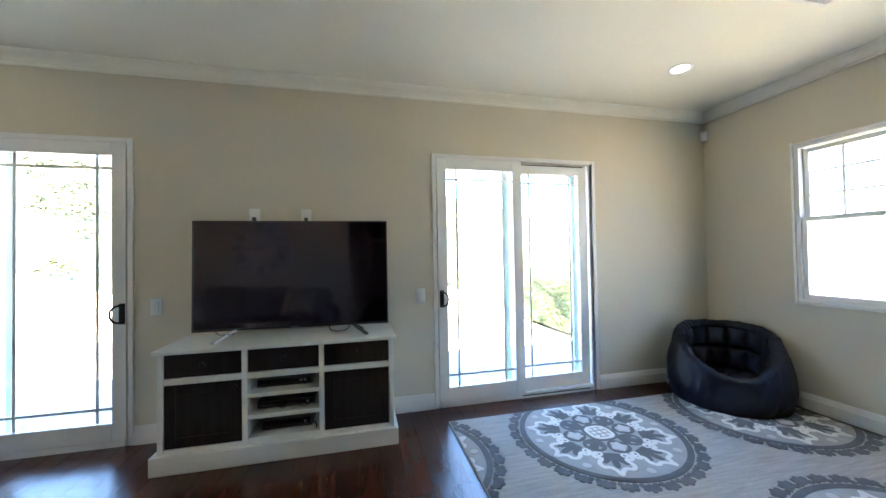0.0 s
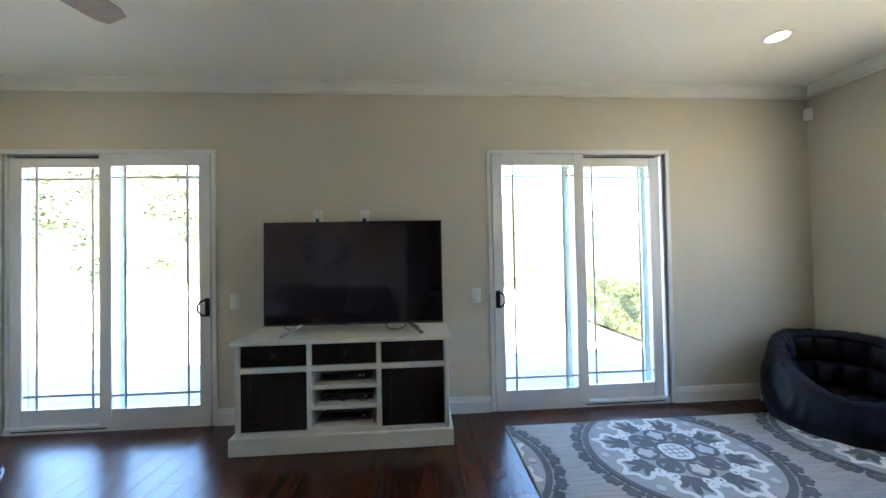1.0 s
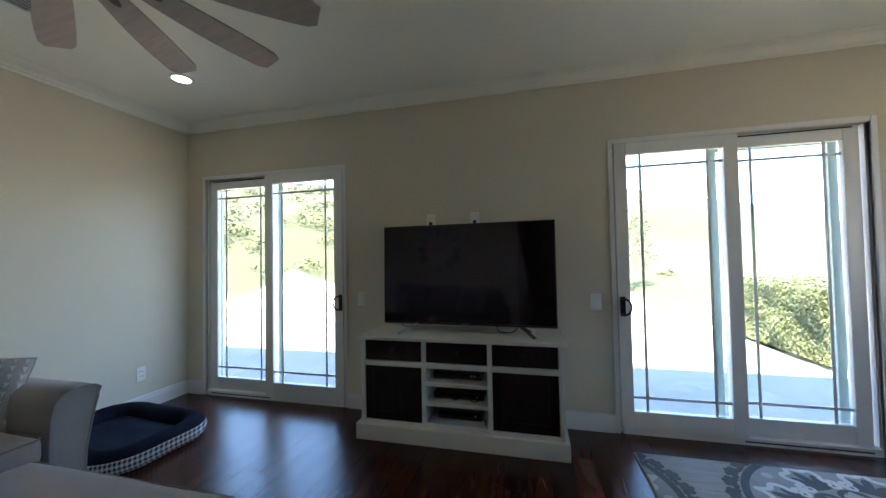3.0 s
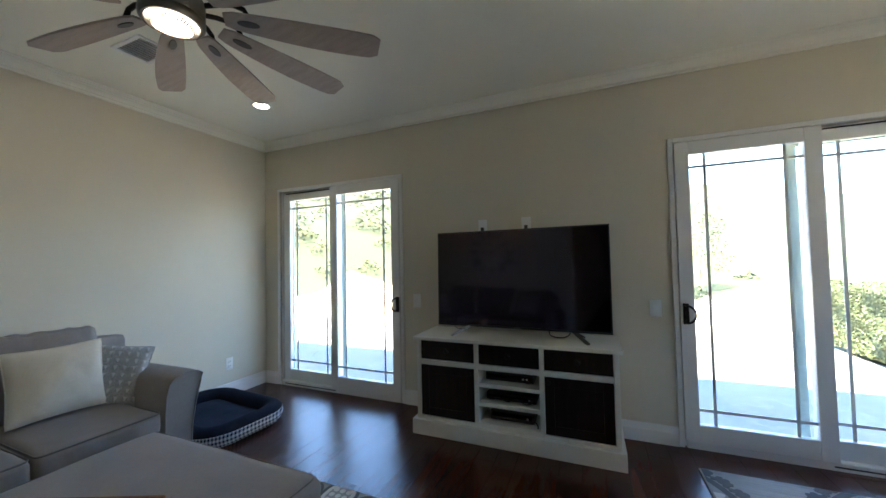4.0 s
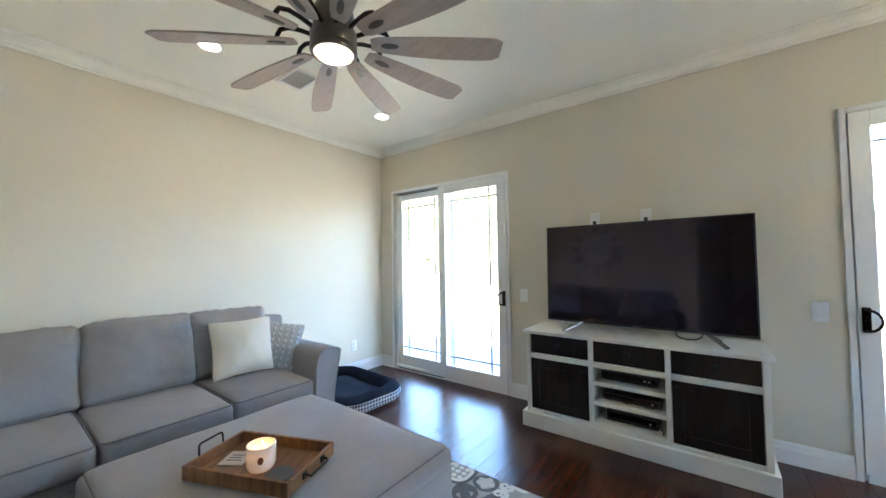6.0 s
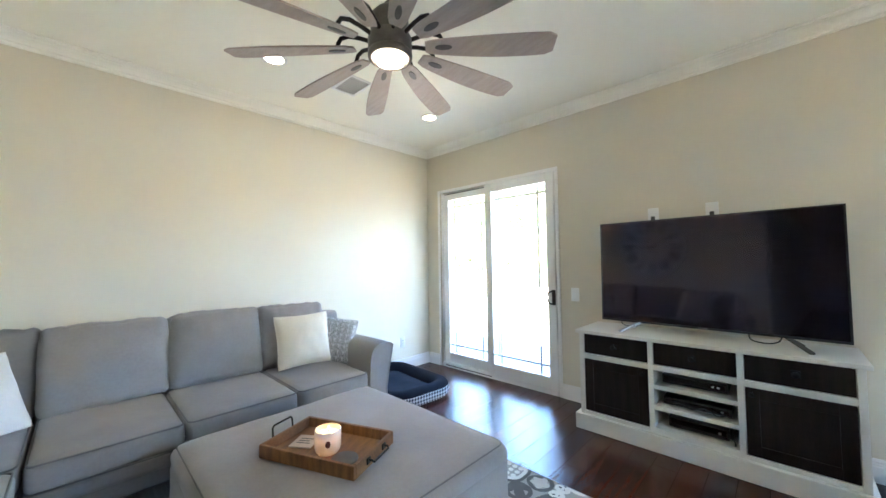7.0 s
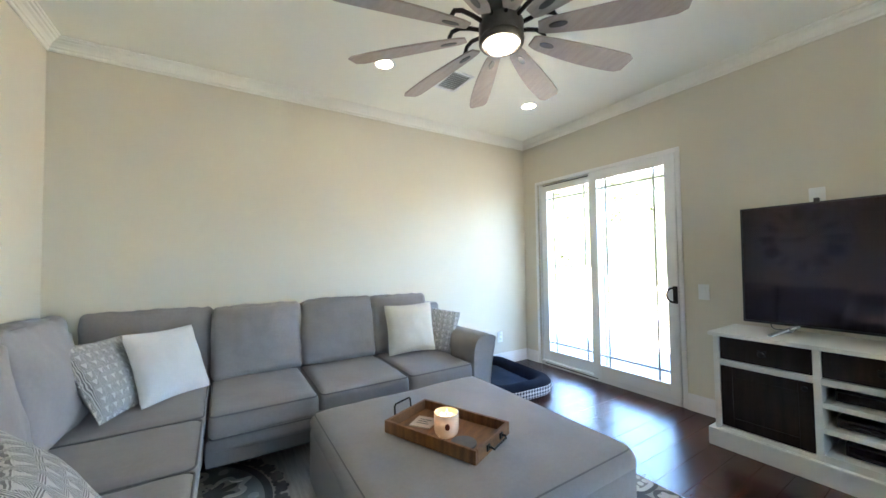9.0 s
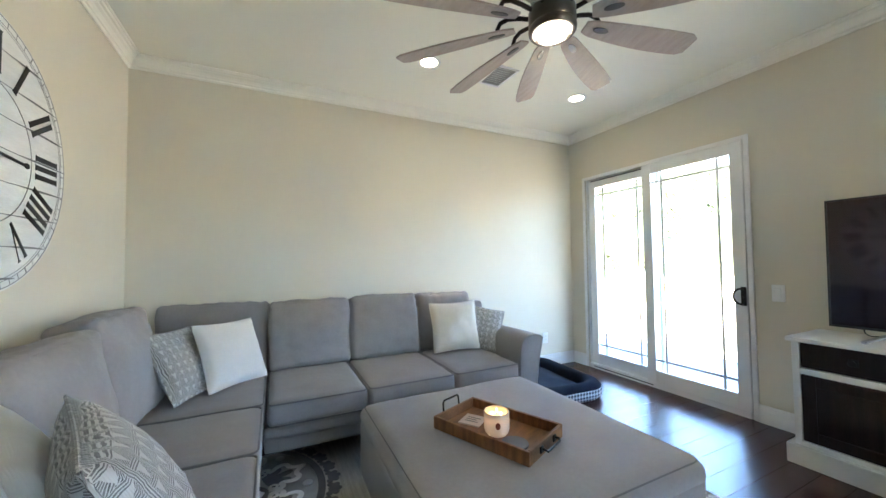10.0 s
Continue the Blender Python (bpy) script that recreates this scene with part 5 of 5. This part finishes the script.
television()
cable("tv_cable", [(-0.79, -0.20, 0.775), (-0.79, -0.22, 0.735), (-0.76, -0.25, 0.722), (-0.70, -0.25, 0.720), (-0.66, -0.22, 0.735), (-0.65, -0.19, 0.775)], 0.004, "black cable hanging under the television")
cable("tv_cable", [(-1.50, -0.20, 0.78), (-1.505, -0.18, 0.74), (-1.50, -0.10, 0.711), (-1.46, -0.03, 0.711)], 0.003, "thin black cable behind the television")
cable("shelf_cable", [(-1.18, -0.395, 0.30), (-1.12, -0.40, 0.318), (-1.06, -0.405, 0.300), (-1.00, -0.40, 0.318), (-0.94, -0.395, 0.292), (-0.90, -0.39, 0.300)], 0.003, "loose black cable across the middle shelf")
cable("shelf_cable", [(-0.90, -0.395, 0.20), (-0.865, -0.40, 0.175), (-0.86, -0.41, 0.152)], 0.004, "black cable end on the lower shelf")


# ---- wall plates, sensor, vents and lamps ----
def wall_plate(name, m, kind_):
    """A cover plate in its own xz plane, facing -y."""
    label = {"rocker": "white rocker light switch on the wall", "outlet": "white wall socket near the floor",
             "port": "white media outlet plate with a plugged cable"}[kind_]
    o = thing(name, 0, 0, 0, label, "switch" if kind_ == "rocker" else "socket")
    o.matrix_world = m
    part("plate", box(-0.036, 0.036, -0.006, 0.001, -0.058, 0.058, 0.004, 2), M_PLATE, o)
    if kind_ == "rocker":
        part("rocker", box(-0.0165, 0.0165, -0.012, -0.005, -0.033, 0.033, 0.002, 1), M_PLATE, o)
    elif kind_ == "outlet":
        for z in (-0.02, 0.02):
            s = part("socket", box(-0.016, 0.016, -0.009, -0.005, z - 0.014, z + 0.014, 0.003, 1), M_PLATE, o)
            for x in (-0.006, 0.006):
                part("slot", box(x - 0.001, x + 0.001, -0.0098, -0.0088, z - 0.004, z + 0.006), M_BLACK, s, smooth=False)
    else:
        part("plug", box(-0.012, 0.012, -0.030, -0.005, -0.046, -0.006, 0.003, 1), M_WIRE, o)
        part("cord", sweep([(0, -0.02, -0.04), (0.004, -0.028, -0.07), (0.008, -0.03, -0.14)], 0.004, 6), M_WIRE, o)


wall_plate("light_switch", pose(-1.931, 0, 0.912), "rocker")
wall_plate("light_switch", pose(-0.111, 0, 0.907), "rocker")
wall_plate("media_outlet", pose(-1.316, 0, 1.530), "port")
wall_plate("media_outlet", pose(-0.965, 0, 1.530), "port")
wall_plate("wall_socket", pose(W, -0.418, 0.308, 0, 0, 90), "outlet")

o = thing("alarm_sensor", E - 0.030, -0.030, 2.345, "small white alarm sensor in the upper corner of the room", "sensor")
o.matrix_world = pose(E - 0.035, -0.035, 2.345, 0, 0, -45)
part("case", box(-0.028, 0.028, -0.030, 0.012, -0.048, 0.048, 0.008, 2), M_PLATE, o)
part("lens", box(-0.020, 0.020, -0.034, -0.029, -0.040, 0.000, 0.002, 1), M_TRIM, o)
part("bracket", box(-0.010, 0.010, 0.012, 0.046, -0.01, 0.03), M_PLATE, o, smooth=False)


def downlight(x, y):
    o = thing("recessed_light", x, y, CEIL, "lit round recessed ceiling light with white trim", "ceiling light", "recessed ceiling lights")
    part("trim_ring", lathe([(0.060, 0.0), (0.080, -0.001), (0.082, -0.003), (0.078, -0.006), (0.062, -0.007), (0.056, -0.004), (0.056, 0.0)], 40), M_PLATE, o)
    part("lens", lathe([(0, -0.003), (0.057, -0.003), (0.057, -0.001), (0, -0.001)], 36), M_LAMP, o, "glowing warm white lens")


for x, y in ((-2.965, -0.722), (-2.99, -2.11), (1.725, -0.70)):
    downlight(x, y)


def vent(x, y, w, d):
    """A louvred grille whose slats run along y."""
    o = thing("ceiling_vent", x, y, CEIL, "white louvred air vent in the ceiling", "vent", rz=90)
    bm = bmesh.new()
    f = 0.022
    add_box(bm, -w / 2, -w / 2 + f, -d / 2, d / 2, -0.008, 0.0, 0.002, 1)
    add_box(bm, w / 2 - f, w / 2, -d / 2, d / 2, -0.008, 0.0, 0.002, 1)
    add_box(bm, -w / 2 + f, w / 2 - f, -d / 2, -d / 2 + f, -0.0078, 0.0, 0.002, 1)
    add_box(bm, -w / 2 + f, w / 2 - f, d / 2 - f, d / 2, -0.0078, 0.0, 0.002, 1)
    part("frame", bm, M_TRIM, o, smooth=False)
    # flat grey sheet, coloured as the shade behind the slats
    part("backing", box(-w / 2 + f, w / 2 - f, -d / 2 + f, d / 2 - f, -0.0012, -0.0004), M_VENTDARK, o, smooth=False)
    n = 9
    for k in range(n):
        y_ = -d / 2 + f + (k + 0.5) * (d - 2 * f) / n
        b = box(-w / 2 + f, w / 2 - f, -0.0065, 0.0065, -0.0008, 0.0008)
        b.transform(pose(0, y_, -0.0055, 35, 0, 0))
        part("slat", b, M_TRIM, o, smooth=False)


vent(-2.945, -1.555, 0.20, 0.28)
vent(1.79, -1.50, 0.20, 0.28)


# ---- ceiling fan ----
def fan():
    cx, cy = -1.915, -1.985
    f = thing("ceiling_fan", cx, cy, CEIL, "ten-blade windmill ceiling fan with weathered wood blades and light", "ceiling fan")

    def at(bm):
        bm.transform(Matrix.Diagonal((0.92, 0.92, 1, 1)))
        bm.transform(pose(0, 0, -CEIL))
        return bm

    part("canopy", at(lathe([(0, 2.5655), (0.075, 2.5655), (0.075, 2.545), (0.06, 2.515), (0.02, 2.50), (0, 2.50)], 36)), M_PEWTER, f)
    part("downrod", at(lathe([(0, 2.51), (0.0125, 2.51), (0.0125, 2.40), (0, 2.40)], 20)), M_PEWTER, f)
    part("motor_housing", at(lathe([(0, 2.425), (0.0294, 2.425), (0.0420, 2.40), (0.0714, 2.385), (0.0941, 2.36), (0.0991, 2.32), (0.0941, 2.275), (0.0840, 2.262), (0, 2.262)], 44)), M_PEWTER, f)
    part("hub_band", at(lathe([(0, 2.262), (0.1075, 2.262), (0.1109, 2.256), (0.1109, 2.198), (0.1075, 2.192), (0.0840, 2.19), (0, 2.19)], 48)), M_PEWTER, f, "dark pewter hub band")
    lk = part("light_ring", at(lathe([(0.0840, 2.192), (0.1075, 2.19), (0.1126, 2.180), (0.1109, 2.166), (0.1025, 2.158), (0.0924, 2.160), (0.0890, 2.17)], 48)), M_PEWTER, f, "pewter light rim")
    lens = at(lathe([(0, 2.140), (0.0252, 2.1405), (0.0504, 2.144), (0.0714, 2.150), (0.0840, 2.158), (0.0924, 2.168), (0.0924, 2.185), (0, 2.185)], 60))
    for v in lens.verts:                                # fluted prismatic edge
        r = math.hypot(v.co.x, v.co.y)
        if 0.067 < r < 0.088:
            a = math.atan2(v.co.y, v.co.x)
            v.co.z += 0.0025 * (1 if int(round(a / (2 * math.pi) * 60)) % 2 else -1)
    part("lens", lens, M_FANLAMP, lk, "glowing ribbed glass lens")

    ribs = bmesh.new()                                   # fine ribs round the lens
    for k in range(40):
        m_ = pose(0, 0, 2.1470, 0, 0, 9 * k) @ pose(0.078, 0, 0, 0, -24, 0)
        bmesh.ops.create_cube(ribs, size=1.0, matrix=m_ @ Matrix.Diagonal((0.024, 0.0044, 0.003, 1)))
    part("lens_ribs", at(ribs), M_PEWTER, lk, smooth=False)

    def blade_mesh():
        bm = bmesh.new()
        L0, L1, n = 0.165, 0.765, 18
        top, bot = [], []
        for i in range(n + 1):
            t = i / n
            x = L0 + (L1 - L0) * t
            w = 0.046 + 0.078 * math.sin(math.pi * min(1, 0.12 + t * 0.52)) ** 1.1
            if t > 0.93:
                w *= (1 - ((t - 0.93) / 0.07) ** 2 * 0.28)
            if t < 0.06:
                w *= 0.75 + 0.25 * t / 0.06
            skew = 0.006 * math.sin(math.pi * t)
            for s, row in ((1, top), (-1, bot)):
                row.append([bm.verts.new((x, -w / 2 + skew, s * 0.004)), bm.verts.new((x, w / 2 + skew, s * 0.004))])
        for i in range(n):
            bm.faces.new((top[i][0], top[i + 1][0], top[i + 1][1], top[i][1]))
            bm.faces.new((bot[i][0], bot[i][1], bot[i + 1][1], bot[i + 1][0]))
            bm.faces.new((top[i][0], bot[i][0], bot[i + 1][0], top[i + 1][0]))
            bm.faces.new((top[i][1], top[i + 1][1], bot[i + 1][1], bot[i][1]))
        bm.faces.new((top[0][0], top[0][1], bot[0][1], bot[0][0]))
        bm.faces.new((top[n][0], bot[n][0], bot[n][1], top[n][1]))
        bmesh.ops.recalc_face_normals(bm, faces=bm.faces)
        return bm

    for k in range(10):
        a = 6.5 + 36 * k
        m = pose(0, 0, 2.215 - CEIL, 0, 0, a) @ pose(0, 0, 0, -14, 0, 0)
        bm = blade_mesh()
        bm.transform(m)
        bl = part("blade", bm, M_BLADE, f, smooth=False)
        # curved iron arm over the blade root, and its plate under the blade
        flat = pose(0, 0, 2.215 - CEIL, 0, 0, a)
        pts = [(0.095, 0, 0.035), (0.145, 0, 0.052), (0.195, 0, 0.062), (0.232, 0, 0.052), (0.246, 0, 0.026), (0.248, 0, 0.004)]
        bm = sweep(pts, 0.010, 8)
        bm.transform(flat)
        ar = part("blade_arm", bm, M_BRONZE, bl, "dark bronze curved blade arm")
        pl = bmesh.new()
        pts = [(0.25 + 0.040 * math.cos(2 * math.pi * q / 20), 0.014 * math.sin(2 * math.pi * q / 20)) for q in range(20)]
        vs = [pl.verts.new((p[0], p[1], -0.0075)) for p in pts]
        pl.faces.new(vs)
        thicken(pl, 0.004)
        pl.transform(m)
        part("blade_plate", pl, M_PEWTER, bl, smooth=False)


fan()


# ---- the round clock ----
def clock():
    R = 0.497
    o = thing("wall_clock", -2.437, S, 1.553, "large round whitewashed plank wall clock with black Roman numerals", "clock")
    # local x runs along the wall; the face looks along +y
    o.matrix_world = pose(-2.437, S, 1.553, 90, 0, 180)      # local xy plane = the face, z towards the room
    part("face", lathe([(0, 0.0), (R, 0.0), (R, 0.026), (R - 0.004, 0.030), (0, 0.030)], 96), M_CLOCKFACE, o)
    for r, w in ((R - 0.012, 0.003), (R - 0.036, 0.002), (R - 0.046, 0.0015), (R - 0.245, 0.003)):
        bm = bmesh.new()
        n = 96
        TAU = 2 * math.pi
        ring_faces(bm, [((r - w / 2) * math.cos(TAU * k / n), (r - w / 2) * math.sin(TAU * k / n)) for k in range(n)],
                   [((r + w / 2) * math.cos(TAU * k / n), (r + w / 2) * math.sin(TAU * k / n)) for k in range(n)], 0.0302)
        part("painted_ring", thicken(bm, 0.0006), M_CRACK, o, smooth=False)
    bm = bmesh.new()
    for k in range(60):
        a = 2 * math.pi * k / 60
        w = 0.0035 if k % 5 else 0.007
        q = pose(0, 0, 0, 0, 0, math.degrees(a)) @ pose(R - 0.024, 0, 0.0306)
        bm = bmesh.new()
        bmesh.ops.create_cube(bm, size=1.0, matrix=q @ Matrix.Diagonal((0.022 if k % 5 else 0.026, w * 0.6, 0.0008, 1)))
        part("minute_mark", bm, M_CRACK, o, smooth=False)
    for k in range(8):                                     # joints between the planks
        y = -0.44 + 0.115 * k
        half = math.sqrt(max(0.0, (R - 0.006) ** 2 - (abs(y) + 0.02) ** 2))
        bm = bmesh.new()
        pts = [(-half + 2 * half * i / 16, y + 0.004 * noise.noise(Vector((i * 0.7, k * 3.1, 0)))) for i in range(17)]
        ribbon(bm, pts, 0.003, 0.0301)
        for side in (-1, 1):                               # worn open towards the rim, tapering both ways
            top, low = [], []
            for i in range(9):
                t = i / 8
                x, w = side * half * (0.30 + 0.70 * t), 0.0065 * math.sin(math.pi * t) ** 0.8 * (0.6 + 0.4 * t)
                top.append((x, y + w))
                low.append((x, y - 0.6 * w))
            blob(bm, top + low[-2:0:-1], 0.0303)
        part("plank_joint", thicken(bm, 0.0005), M_CRACK, o, smooth=False)
    hour = ("XII", "I", "II", "III", "IIII", "V", "VI", "VII", "VIII", "IX", "X", "XI")
    adv = {"I": 0.037, "V": 0.070, "X": 0.074}
    H = 0.152
    for i, word in enumerate(hour):
        bm = bmesh.new()
        total = sum(adv[ch] for ch in word)
        x = -total / 2

        def stroke(xa, ya, xb, yb, w):
            ribbon(bm, [(xa, ya), (xb, yb)], w, 0.0308)

        for ch in word:
            c = x + adv[ch] / 2
            if ch == "I":
                stroke(c, -H / 2, c, H / 2, 0.021)
                stroke(c - 0.013, H / 2 - 0.003, c + 0.013, H / 2 - 0.003, 0.005)
                stroke(c - 0.013, -H / 2 + 0.003, c + 0.013, -H / 2 + 0.003, 0.005)
            elif ch == "V":
                stroke(c - 0.022, H / 2, c, -H / 2, 0.014)
                stroke(c + 0.022, H / 2, c, -H / 2, 0.005)
                stroke(c - 0.032, H / 2 - 0.003, c - 0.010, H / 2 - 0.003, 0.005)
                stroke(c + 0.012, H / 2 - 0.003, c + 0.030, H / 2 - 0.003, 0.005)
            else:
                stroke(c - 0.022, H / 2, c + 0.022, -H / 2, 0.014)
                stroke(c + 0.022, H / 2, c - 0.022, -H / 2, 0.005)
            x += adv[ch]
        thicken(bm, 0.0008)
        a = 90 - 30 * i
        bm.transform(pose(0, 0, 0, 0, 0, a) @ pose(R - 0.146, 0, 0, 0, 0, -90))
        part("numeral", bm, M_INK, o, smooth=False)
    for nm, ang, ln, w in (("hour_hand", -4, 0.215, 0.010), ("minute_hand", 150, 0.33, 0.008)):
        bm = bmesh.new()
        ribbon(bm, [(-0.05, 0), (ln - 0.02, 0)], w, 0.040)
        blob(bm, [(ln - 0.012 + 0.014 * math.cos(2 * math.pi * q / 16), 0.011 * math.sin(2 * math.pi * q / 16)) for q in range(16)], 0.0402)
        thicken(bm, 0.003)
        bm.transform(pose(0, 0, 0, 0, 0, ang))
        part(nm, bm, M_INK, o, smooth=False)
    part("hub", lathe([(0, 0.030), (0.016, 0.030), (0.016, 0.046), (0.010, 0.050), (0, 0.050)], 24), M_INK, o)


clock()

# ---- floor planks ----
def planks():
    rng = random.Random(21)
    pw, gap = 0.127, 0.0009
    x, n = W, 0
    while x < E - 0.001:
        x1 = min(x + pw, E)
        y = S - rng.uniform(0, 1.1)
        while y < 0:
            ln = rng.uniform(0.55, 1.5)
            a, b = max(y, S), min(y + ln, -0.0005)
            if b - a > 0.03:
                bm = bmesh.new()
                add_box(bm, x + gap / 2 - (x + x1) / 2, x1 - gap / 2 - (x + x1) / 2, a + gap / 2 - (a + b) / 2, b - gap / 2 - (a + b) / 2, -0.0145, 0)
                top = [e for e in bm.edges if all(v.co.z > -0.001 for v in e.verts)]
                bmesh.ops.bevel(bm, geom=top, offset=0.0010, segments=1, affect="EDGES")
                ob = part("plank", bm, M_PLANK, FLOOR, smooth=False)
                ob.location = ((x + x1) / 2, (a + b) / 2, 0)
                n += 1
            y += ln
        x = x1


planks()
